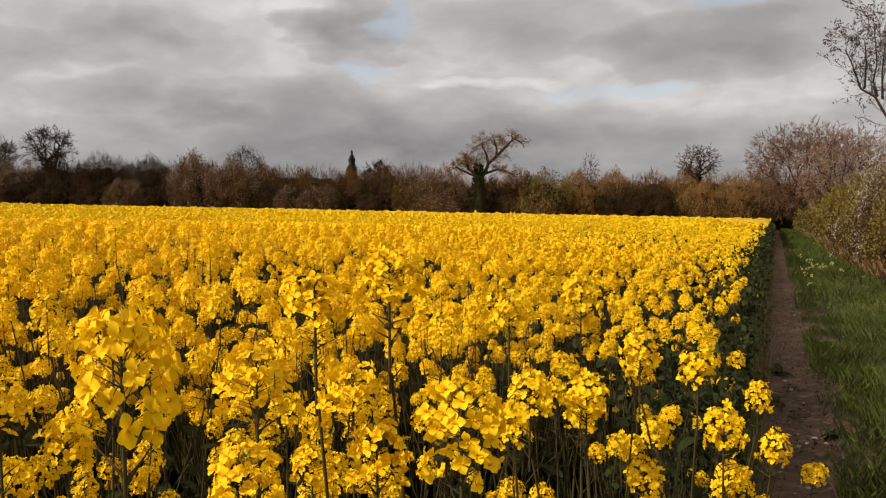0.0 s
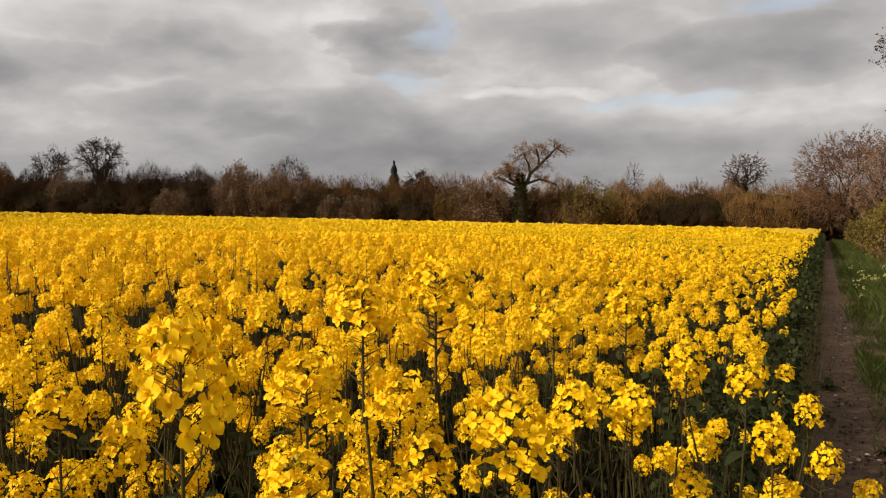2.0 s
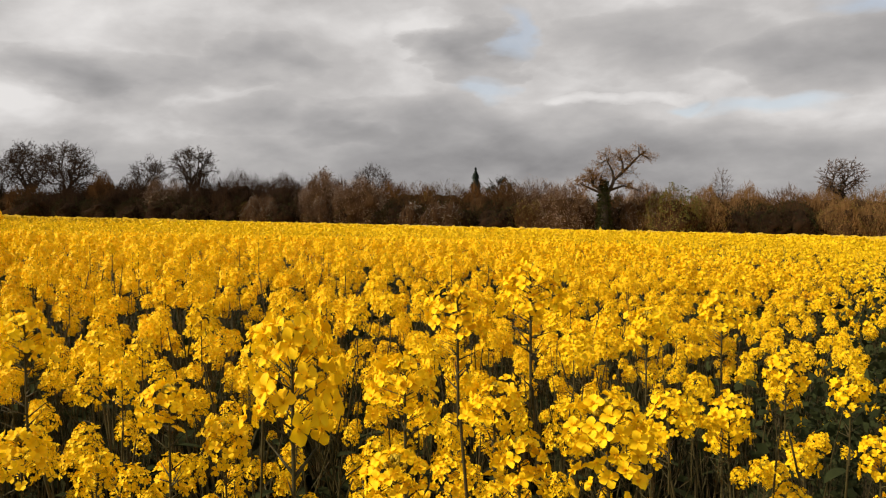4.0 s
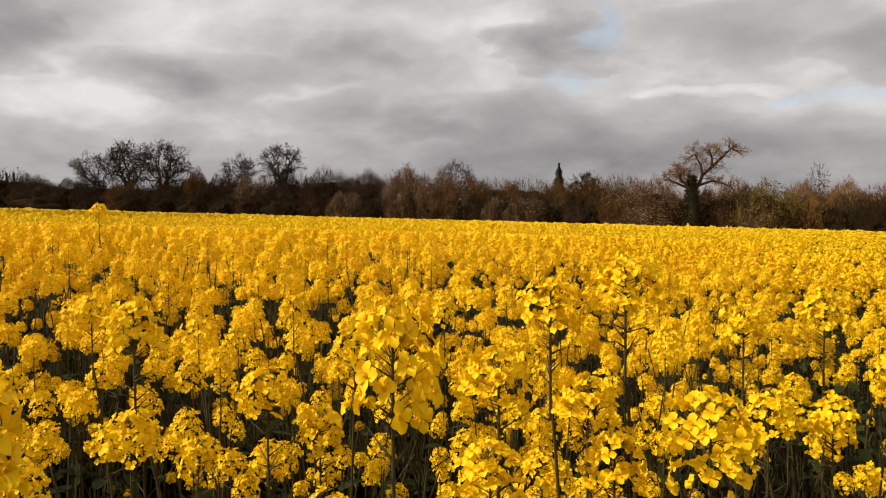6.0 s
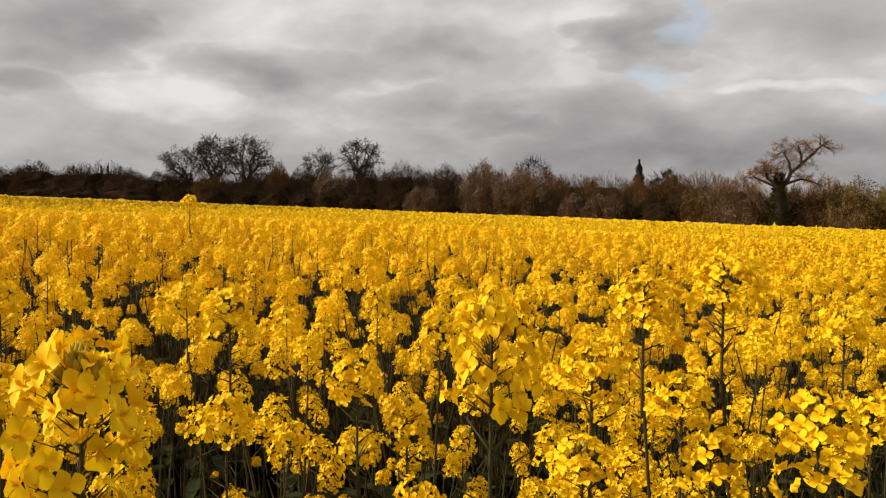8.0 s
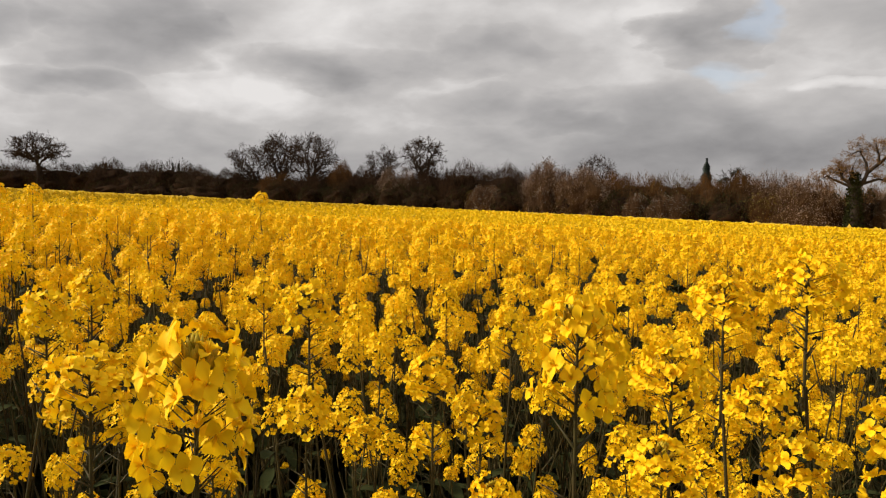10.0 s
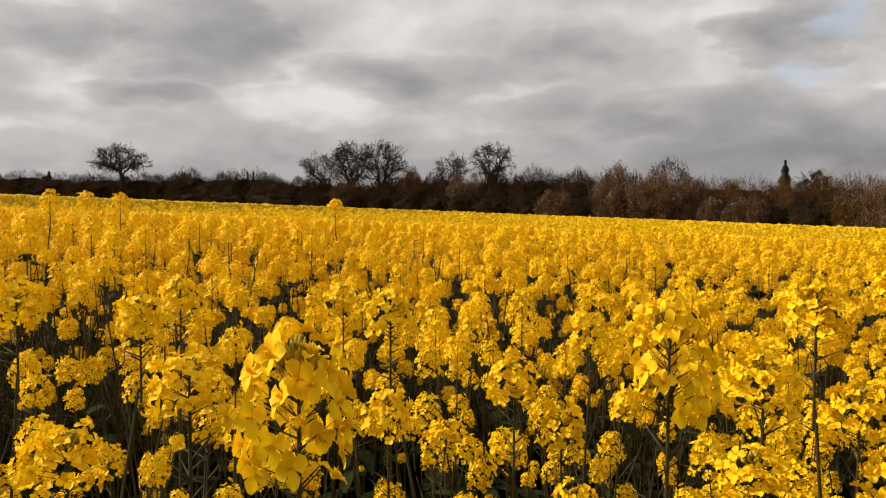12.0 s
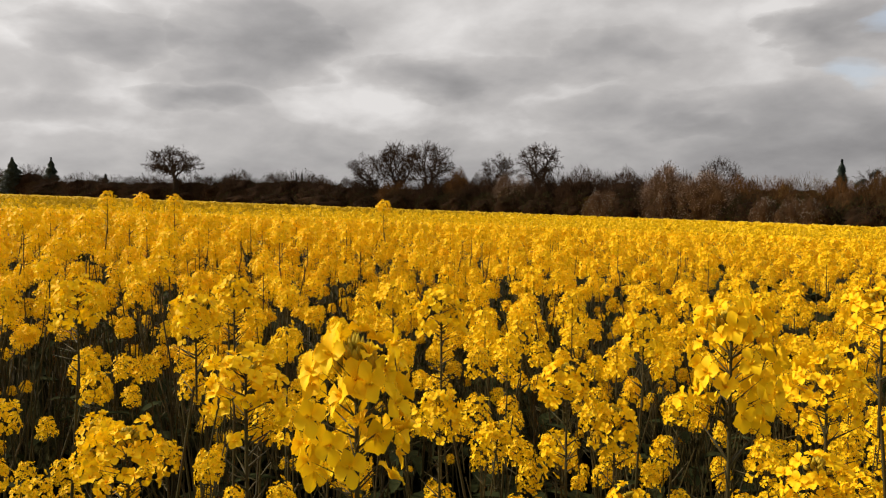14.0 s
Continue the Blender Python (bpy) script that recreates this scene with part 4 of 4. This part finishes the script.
def conifer(label, az, dist, height, width, seed):
    r = np.random.default_rng(seed)
    x, y, z = spot(az, dist)
    root = tagged(new("conifer_tree"), label, "tree")
    root.location = (float(x), float(y), float(z))
    s = Soup()
    tube(s, [(0, 0, -0.1), (0, 0, height * 0.5), (0, 0, height)], [height * 0.02, height * 0.012, 0.01], 6, 0)
    link("trunk", s.mesh("trunk", [BARK], True), root)
    s = Soup()
    n = 2600
    f = r.uniform(0.12, 1, n)
    a = r.uniform(0, 6.28, n)
    tier = 0.76 + 0.20 * np.cos(f * 44 + seed) + 0.12 * np.sin(2 * a + 9 * f + seed)
    rad = (1 - f) ** 0.72 * width / 2 * tier * r.uniform(0.35, 1.05, n) + 0.05
    p = np.stack([rad * np.cos(a), rad * np.sin(a), f * height - 0.3 * rad], -1)
    d = np.stack([np.cos(a), np.sin(a), r.uniform(-0.6, 0.1, n)], -1)
    spikes(s, p - d * 0.2, d, r.uniform(0.4, 1.0, n) * (1.3 - f), 0.0011 * dist, 0)
    link("crown", s.mesh("crown", [NEEDLE]), root)
    return root


def hedge_xy(az, back=0.0):
    r = float(hedge_r(az)) + back
    x, y, _ = spot(az, r)
    return float(x), float(y)


# trees of the far hedge and behind it
h = hedge_r
bare_tree("pollard_oak", "old leafless gnarled oak with ivy on its trunk", "tree", 20.0, h(20) - 6, height_to(20.0, h(20) - 6, 4.6), 8.6, 3, TWIG_TAN, trunk=0.50, gnarl=0.24, spread=1.2,
          kids=(5, 5, 5), ivy=3600, radius=0.042, twig_n=11, twig_r=0.009, up=0.02, bark=BARK_DARK,
          arms=(((0.02, 0.48), (0.07, 0.55), (0.11, 0.63), (0.20, 0.72), (0.30, 0.82), (0.38, 0.88), (0.45, 0.84)), ((-0.01, 0.48), (-0.05, 0.55), (-0.09, 0.59), (-0.12, 0.63), (-0.13, 0.64)),
                ((-0.04, 0.50), (-0.17, 0.57), (-0.25, 0.61), (-0.29, 0.57)), ((0.10, 0.62), (0.08, 0.72), (0.02, 0.81), (-0.03, 0.79)), ((0.19, 0.71), (0.19, 0.80), (0.16, 0.88)),
                ((0.05, 0.52), (0.19, 0.57), (0.31, 0.55), (0.38, 0.50)), ((0.0, 0.48), (-0.03, 0.60), (-0.02, 0.70))))
crown_tree("oak_tree", "tall leafless oak with an open rounded crown", "tree", 48.7, h(48.7) + 2, height_to(48.7, h(48.7) + 2, 4.7), 6.4, 8, n=1150, limbs=5, fork=0.40, low=0.40, flat=0.55, gnarl=0.16, twig_n=10, twig_r=0.012, twig_len=0.042, hollow=0.55, radius=0.04, clusters=80)
crown_tree("oak_tree", "small leafless oak beside a taller one", "tree", 51.5, h(51.5) + 6, height_to(51.5, h(51.5) + 6, 3.75), 6.0, 12, n=950, limbs=5, fork=0.42, low=0.45, flat=0.5, gnarl=0.15, twig_n=10, twig_r=0.013, twig_len=0.042, radius=0.034, clusters=60)
crown_tree("oak_tree", "broad dense leafless oak in a pair", "tree", 56.5, h(56.4) + 4, height_to(56.4, h(56.4) + 4, 4.7), 8.8, 21, n=2000, limbs=6, fork=0.34, low=0.28, flat=0.55, gnarl=0.14, twig_n=12, twig_r=0.013, twig_len=0.04, radius=0.042, clusters=130)
crown_tree("oak_tree", "broad dense leafless oak leaning from its pair", "tree", 58.7, h(59.3) + 4, height_to(59.3, h(59.3) + 4, 4.66), 7.6, 22, n=1750, limbs=6, fork=0.34, low=0.30, flat=0.6, gnarl=0.14, twig_n=12, twig_r=0.013, twig_len=0.04, radius=0.042, clusters=110)
crown_tree("oak_tree", "low spreading leafless oak at the end of the pair", "tree", 60.3, h(60.3) + 4, height_to(60.3, h(60.3) + 4, 4.0), 8.0, 24, n=1350, limbs=5, fork=0.34, low=0.34, flat=0.45, gnarl=0.16, twig_n=12, twig_r=0.013, twig_len=0.04, shift=-0.1, clusters=80)
crown_tree("oak_tree", "lone leafless oak with a spreading crown", "tree", 73.8, h(73.8) - 6, height_to(73.8, h(73.8) - 6, 4.05), 11.6, 31, n=1700, limbs=6, fork=0.45, low=0.50, flat=0.40, gnarl=0.17, twig_n=12, twig_r=0.018, twig_len=0.042, hollow=0.5, shift=-0.04, radius=0.05, clusters=110)
crown_tree("ash_tree", "pale leafless tree with a domed crown", "tree", 36.3, 135, height_to(36.2, 135, 3.5), 7.4, 41, TWIG_DARK, n=900, limbs=7, fork=0.42, low=0.50, flat=0.30, gnarl=0.06, twig_n=7, twig_r=0.014, twig_len=0.06, hollow=0.6)
crown_tree("ash_tree", "leafless twiggy tree standing over the hedge", "tree", 39.9, 125, height_to(39.9, 125, 3.35), 4.4, 43, TWIG_GREY, n=323, limbs=4, fork=0.45, low=0.45, gnarl=0.1, twig_r=0.022, twig_n=8)
crown_tree("oak_tree", "small round leafless oak over the hedge", "tree", 4.9, h(4.9) + 3, height_to(4.9, h(4.9) + 3, 3.45), 5.4, 47, TWIG_GREY, n=494, limbs=5, fork=0.5, low=0.55, flat=0.4, gnarl=0.16, twig_r=0.018, ivy=500, twig_n=8)
crown_tree("birch_tree", "slender leafless birch over the hedge", "tree", 12.2, h(12.2) + 4, height_to(12.2, h(12.2) + 4, 3.0), 2.6, 51, TWIG_GREY, n=171, limbs=4, fork=0.4, low=0.4, gnarl=0.04, twig_r=0.013, radius=0.010, twig_n=8)
crown_tree("mistletoe_tree", "leafless tree with dark clumps of mistletoe", "tree", 27.2, 128, height_to(27.2, 128, 2.85), 5.6, 53, n=240, limbs=5, fork=0.4, low=0.45, gnarl=0.12, twig_n=6, radius=0.035, clumps=9)
crown_tree("oak_tree", "small far leafless tree over the dark hedge", "tree", 70.2, 200, height_to(70.2, 200, 2.3), 6.5, 55, n=304, limbs=4, fork=0.4, low=0.3, twig_r=0.037, twig_n=8)
crown_tree("oak_tree", "small far leafless tree over the dark hedge", "tree", 66.9, 210, height_to(66.9, 210, 1.85), 7.5, 56, n=304, limbs=4, fork=0.4, low=0.3, twig_r=0.037, twig_n=8)
crown_tree("oak_tree", "round brown far tree over the dark hedge", "tree", 63.8, 200, height_to(63.8, 200, 2.0), 8.5, 57, TWIG, n=494, limbs=5, fork=0.35, low=0.2, twig_n=11, twig_r=0.044)
conifer("dark narrow conifer behind the hedge", 29.0, 140, height_to(29.0, 140, 3.0), 5.2, 61)
conifer("dark green fir at the far field corner", 81.4, 235, height_to(81.4, 235, 3.0), 7.0, 62)
conifer("dark spreading fir at the field corner", 83.6, 240, height_to(83.6, 240, 2.95), 11.0, 63)
conifer("small dark fir in the far hedge", 78.2, 220, height_to(78.2, 220, 2.0), 5.0, 64)
for az_ in (65.35, 65.75):
    conifer("slim dark poplar far behind the field", az_, 260, height_to(65.5, 260, 2.2), 2.4, 65 + int(az_))

# the far hedge itself, bush by bush
KINDS = {
    "brown": dict(label="bare brown thicket of hedge stems", twig_mat=TWIG),
    "dark": dict(label="dark bare willow thicket in the hedge", twig_mat=TWIG_DARK, twigs=2700, upright=0.6),
    "rust": dict(label="rust-brown budding bush in the hedge", twig_mat=TWIG_RUST, twigs=2500),
    "pink": dict(label="bush dusted with pinkish blossom", twig_mat=TWIG_GREY, bloom=HAZE, blooms=7500, bloom_size=0.08),
    "white": dict(label="blackthorn bush with white blossom", twig_mat=TWIG_GREY, bloom=BLOSSOM, blooms=1500, bloom_size=0.055),
    "green": dict(label="bush in fresh olive-green leaf", twig_mat=TWIG, leaf=GREENLEAF, leaves=4200, leaf_size=0.17, twigs=900),
    "ivy": dict(label="low dark ivy-clad hedge bush", twig_mat=TWIG_DARK, leaf=IVY, leaves=1500, leaf_size=0.15, twigs=800),
    "olive": dict(label="hedge bush with olive young leaves", twig_mat=TWIG, leaf=OLIVE, leaves=1200, leaf_size=0.11, twigs=2000),
}


def far_bush(kind, az, el, width, back=0.0):
    k = dict(KINDS[kind])
    label = k.pop("label")
    x, y = hedge_xy(az, back)
    r = float(hedge_r(az)) + back
    hgt = height_to(az, r, el)
    k["twig_r"] = 0.022 * min(r, 150) / 100
    k["twigs"] = int((2.0 if back < 6 else 1.2) * k.get("twigs", 2700))
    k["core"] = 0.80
    k["fullness"] = 0.64
    if az < 23 and k["twig_mat"] is TWIG:
        k["twig_mat"] = TWIG_TAN
    return shrub("hedge_bush", label, "bush", x, y, width * 1.35, hgt, group="bushes of the far hedge", **k)


# dark kinds towards the left: cloud shade over there put into twig colour
# (kind, azimuth, elevation of the top, width, distance behind the hedge line)
ROW = [("brown", -1.5, 0.9, 6, 3), ("brown", 1.0, 1.2, 7, 3), ("olive", 3.2, 1.3, 6, 2), ("brown", 5.6, 1.5, 6, 4), ("rust", 8.0, 1.4, 7, 4), ("brown", 10.5, 1.6, 6, 3), ("brown", 13.0, 1.5, 6, 4),
       ("green", 15.3, 1.5, 5.2, -4.0), ("pink", 17.2, 1.6, 4.6, -2), ("rust", 19.4, 1.3, 5, 3), ("pink", 22.6, 1.75, 5.2, -3), ("pink", 24.6, 2.1, 6, 4), ("brown", 26.8, 2.15, 6.5, 5), ("rust", 29.0, 1.85, 6.5, 4),
       ("olive", 31.2, 1.95, 6.5, 3), ("rust", 33.4, 2.0, 6.5, 3), ("rust", 36.0, 2.2, 6, 2), ("pink", 37.2, 2.3, 6.5, -1), ("pink", 39.8, 2.6, 6, 0), ("dark", 42.6, 2.6, 7, 2), ("dark", 45.4, 2.7, 8, 2),
       ("dark", 47.9, 2.5, 6, 3), ("pink", 50.4, 2.2, 6, 4), ("dark", 52.6, 2.3, 6.5, 4), ("rust", 54.4, 2.6, 5, 5), ("dark", 56.5, 1.9, 7, 2), ("brown", 58.8, 1.8, 7, 2), ("dark", 61.0, 1.8, 7, 3)]
for row in ROW:
    far_bush(*row)
for a_ in np.arange(-3.0, 64, 2.1):
    top_ = float(np.interp(a_, [r[1] for r in ROW], [r[2] for r in ROW]))
    far_bush("brown" if a_ < 30 or rng.uniform() > 0.8 else "dark", float(a_ + rng.uniform(-0.4, 0.4)), top_ - rng.uniform(0.15, 0.7), 7.5, 8.0)
for a_ in np.arange(-1.0, 62, 2.05):
    far_bush("ivy" if rng.uniform() > 0.3 else "olive", float(a_ + rng.uniform(-0.5, 0.5)), float(0.42 + 0.012 * a_ + rng.uniform(-0.25, 0.25)), 4.6, -2.0)
for a_ in (30.8, 32.0, 33.6, 43.8, 44.6, 18.4, 40.0):
    far_bush("white", a_, 0.55 if a_ < 40 else 1.0, 2.6, -3.5)
KINDS["far"] = dict(label="dark distant hedge bush across the field", twig_mat=TWIG_DARK, twigs=2000, leaf=IVY, leaves=500, leaf_size=0.22, upright=0.15)
for a_ in np.arange(62.5, 92, 1.7):
    far_bush("far", float(a_ + rng.uniform(-0.4, 0.4)), float(2.25 + 0.5 * rng.uniform(-0.9, 0.5)), 8.0 + 0.1 * (a_ - 60), 2)
for a_ in np.arange(63.5, 93, 3.0):
    far_bush("ivy", float(a_), float(1.0 + 0.01 * (a_ - 62) + rng.uniform(-0.1, 0.2)), 9.0, -2)

# the hedge along the path
def side_bush(y, kind, hgt, width, x=3.6, **more):
    k = dict(KINDS[kind])
    label = k.pop("label")
    k.update(more)
    k["twig_r"] = 0.006 + 0.00016 * y
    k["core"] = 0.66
    return shrub("hedge_bush", label, "bush", x, y, width, hgt, group="bushes of the hedge beside the path", **k)


y_ = 19.0
while y_ < 96:
    far = y_ / 30
    side_bush(y_, "olive", 3.0 + 0.35 * math.sin(y_ * 1.3) + 0.004 * y_, 2.6 + 0.01 * y_, 3.7 + 0.25 * math.sin(y_ * 0.8), leaves=int(2300 / far ** 0.6), leaf_size=0.078 * far ** 0.6, twigs=int(1300 / far ** 0.5))
    y_ += 1.7 + 0.012 * y_
side_bush(28.0, "white", 3.5, 1.2, 2.85, blooms=2600, bloom_size=0.035, twigs=500)
side_bush(33.0, "white", 2.0, 1.6, 2.6, blooms=260, bloom_size=0.045, twigs=500)
crown_tree("field_maple", "broad brown-twigged leafless tree over the hedge", "tree", -1.9, 72, height_to(-1.9, 72, 4.75), 11.0, 77, TWIG_ROSE, n=4000, limbs=8, fork=0.16, low=0.12, flat=0.5, gnarl=0.04, twig_n=12,
           twig_r=0.010, twig_len=0.05, radius=0.026, hollow=0.45)
crown_tree("cherry_plum_tree", "rounded budding tree veiled in pale pink blossom", "tree", -4.4, 58, height_to(-4.2, 58, 4.55), 7.6, 78, TWIG_ROSE, n=1500, limbs=7, fork=0.16, low=0.15, flat=0.5, gnarl=0.07, twig_n=10,
           twig_r=0.008, twig_len=0.05, radius=0.022, hollow=0.4, bloom=PINK, blooms=17000, bloom_size=0.06)
bare_tree("thorn_tree", "leafless thorn tree with knobbly reddish buds", "tree", -9.6, 22.4, 7.2, 5.4, 83, TWIG_DARK, trunk=0.3, gnarl=0.16, spread=0.9, kids=(2, 3, 2), radius=0.012, twig_n=3, twig_r=0.006, up=0.12,
          bark=BARK_DARK, leaf=BUD_BROWN, leaf_n=4000, leaf_size=0.05,
          arms=(((0.0, 0.30), (-0.08, 0.42), (-0.165, 0.51), (-0.20, 0.62), (-0.267, 0.667), (-0.303, 0.737), (-0.316, 0.80)), ((-0.21, 0.63), (-0.222, 0.70), (-0.224, 0.76), (-0.228, 0.90)),
                ((-0.195, 0.62), (-0.195, 0.72), (-0.19, 0.84)), ((-0.25, 0.66), (-0.258, 0.73), (-0.262, 0.81)), ((-0.165, 0.53), (-0.16, 0.70), (-0.165, 0.84), (-0.17, 0.95)),
                ((0.0, 0.30), (0.03, 0.50), (0.05, 0.70), (0.10, 0.95)), ((0.0, 0.30), (0.15, 0.50), (0.30, 0.68)), ((-0.08, 0.42), (-0.09, 0.60), (-0.10, 0.86))))


def make_verge():
    s = Soup()
    blade_v = np.array([[0, -0.5, 0], [0, 0.5, 0], [0.35, 0.0, 0.6], [0.75, 0, 1.0]])
    blade_t = np.array([[0, 1, 2], [2, 1, 3]])

    def blades(n, y0, y1, hgt, wid, slot, x0=0.35, x1=2.7):
        y = rng.uniform(y0, y1, n)
        x = rng.uniform(x0, x1, n)
        edge = 0.5 + 0.12 * np.sin(y * 1.1) + 0.08 * np.sin(y * 3.3)
        keep = (x > edge - rng.exponential(0.12, n)) & (x < 0.13 * y + 0.5)
        x, y = x[keep], y[keep]
        n = len(x)
        clump = 0.75 + 0.5 * np.sin(x * 4 + 2 * np.sin(y * 1.7)) * np.sin(y * 2.2)
        hh = hgt * rng.uniform(0.5, 1.3, n) * clump
        a = rng.uniform(0, 6.28, n)
        lx = np.stack([np.cos(a), np.sin(a), 0 * a], -1)
        ly = np.stack([-np.sin(a), np.cos(a), 0 * a], -1)
        stamp(s, blade_v, blade_t, np.stack([x, y, ground_z(x, y)], -1), lx * hh[:, None] * rng.uniform(0.3, 1.0, (n, 1)), ly * wid, np.array([[0, 0, 1.0]]) * hh[:, None], slot)

    blades(21000, 3.5, 14, 0.17, 0.006, 0, x1=1.9)
    blades(17000, 14, 32, 0.20, 0.013, 0)
    blades(12000, 32, 98, 0.24, 0.03, 0)
    blades(4200, 3.5, 30, 0.13, 0.006, 1)
    blades(3600, 16, 70, 0.5, 0.02, 2, x0=2.25, x1=3.2)
    ob = link("verge_grass", s.mesh("verge_grass", [GRASS, DRY, REED]))
    tagged(ob, "rough green verge grass between path and hedge", "grass", kind="stuff")


make_verge()


# ---- small things on the path and the verge ----
def flower_tuft(x, y, seed):
    """A low wild plant with a rosette of leaves and pale yellow flowers."""
    r = np.random.default_rng(seed)
    z = float(ground_z(x, y))
    root = tagged(new("cowslip"), "low wild flower with pale yellow blooms in grass", "wild flower", "wild flowers on the verge")
    root.location = (x, y, z)
    s = Soup()
    n = 7
    a = np.arange(n) * 0.9 + r.uniform(0, 1)
    d = np.stack([np.cos(a), np.sin(a), np.full(n, 0.7)], -1)
    u, w = frames_of(d, np.zeros(n))
    stamp(s, LEAFLET_V, LEAFLET_T, np.zeros((n, 3)), unit(d) * 0.16, u * 0.12, w * 0.12, 0)
    link("rosette", s.mesh("rosette", [GRASS]), root)
    for i in range(int(r.integers(2, 4))):
        s = Soup()
        tip = np.array([r.normal(0, 0.07), r.normal(0, 0.07), r.uniform(0.22, 0.30)])
        tube(s, [(0, 0, 0), tip * np.array([0.3, 0.3, 0.6]), tip], [0.003, 0.0025, 0.002], 4, 0)
        c = tip + r.normal(0, 0.022, (7, 3))
        petals(s, c, r.normal(0, 1, (7, 3)) + np.array([0, 0, 0.8]), 0.014, PETAL_MID_V, PETAL_MID_T, 1, r)
        link("bloom", s.mesh("bloom", [STEM, COWSLIP]), root)


COWSLIP = material("pale_petal", (0.80, 0.74, 0.30), 0.6, 0.15, 40, (0.72, 0.62, 0.2), trans=0.3)
for i, (x, y) in enumerate(((0.75, 21.5), (0.95, 22.6), (1.1, 23.4), (0.9, 24.2), (1.3, 23.0), (1.45, 24.6), (0.7, 19.6), (1.05, 26.2), (0.62, 17.2), (0.85, 29.0), (1.5, 21.6))):
    flower_tuft(x, y, 900 + i)


def weed(x, y, seed, size, mat, label):
    """A dark leafy seedling sprawling at the edge of the path."""
    r = np.random.default_rng(seed)
    root = tagged(new("weed"), label, "weed")
    root.location = (x, y, float(ground_z(x, y)))
    for i in range(9):
        lf = link("leaf", LEAVES[i % 4], root)
        lf.matrix_basis = pose(0, 0, 0.03, 0, r.uniform(-22, 12), r.uniform(0, 360)) @ Matrix.Scale(size * r.uniform(0.6, 1.1), 4)


weed(0.06, 8.3, 1, 0.22, LEAF, "dark broad-leaved seedling beside the trodden path")
weed(-0.02, 7.0, 2, 0.16, LEAF, "small dark seedling under the crop's edge")
weed(0.42, 6.1, 3, 0.12, LEAF, "small dark seedling under the crop's edge")


def pebble_mesh(seed):
    r = np.random.default_rng(seed)
    bm = bmesh.new()
    bmesh.ops.create_icosphere(bm, subdivisions=2, radius=1.0)
    for v in bm.verts:
        v.co = Vector((v.co.x, v.co.y * 0.8, v.co.z * 0.5)) * (1 + 0.16 * math.sin(3 * v.co.x + seed) * math.cos(4 * v.co.y))
    me = bpy.data.meshes.new("pebble")
    bm.to_mesh(me)
    bm.free()
    me.materials.append(STONE)
    for p in me.polygons:
        p.use_smooth = True
    return me


PEBBLES = [pebble_mesh(i) for i in range(3)]
for i in range(46):
    y = 4.3 + 14 * rng.uniform() ** 1.6
    x = 0.06 + 0.5 * rng.uniform()
    ob = tagged(new("pebble", PEBBLES[i % 3]), "small brown stone lying on the soil path", "stone", "stones on the path")
    k = rng.uniform(0.008, 0.026)
    ob.matrix_basis = pose(x, y, float(ground_z(x, y)) + 0.012, 0, 0, rng.uniform(0, 360)) @ Matrix.Scale(k, 4)


def make_litter():
    """Dry stalks, clods and stubble strewn on the path."""
    s = Soup()
    n = 900
    y = 4.2 + 24 * rng.uniform(0, 1, n) ** 1.7
    x = rng.uniform(-0.05, 0.75, n) + 0.06 * np.sin(y * 0.9)
    p = np.stack([x, y, ground_z(x, y) + 0.012], -1)
    a = rng.uniform(0, 6.28, n)
    d = np.stack([np.cos(a), np.sin(a), rng.uniform(-0.02, 0.22, n)], -1)
    spikes(s, p, d, rng.uniform(0.05, 0.22, n), 0.0022, 0)
    m = 1500
    y = 4.2 + 26 * rng.uniform(0, 1, m) ** 1.6
    x = rng.uniform(-0.12, 0.8, m)
    octa(s, np.stack([x, y, ground_z(x, y) + 0.008], -1), rng.normal(size=(m, 3)), rng.uniform(0.012, 0.04, (m, 1)), rng.uniform(0.006, 0.016, (m, 1)), 1)
    ob = link("path_litter", s.mesh("path_litter", [DRY, SOIL]))
    tagged(ob, "dry stalks and soil clods strewn on the path", "litter", kind="stuff")


make_litter()
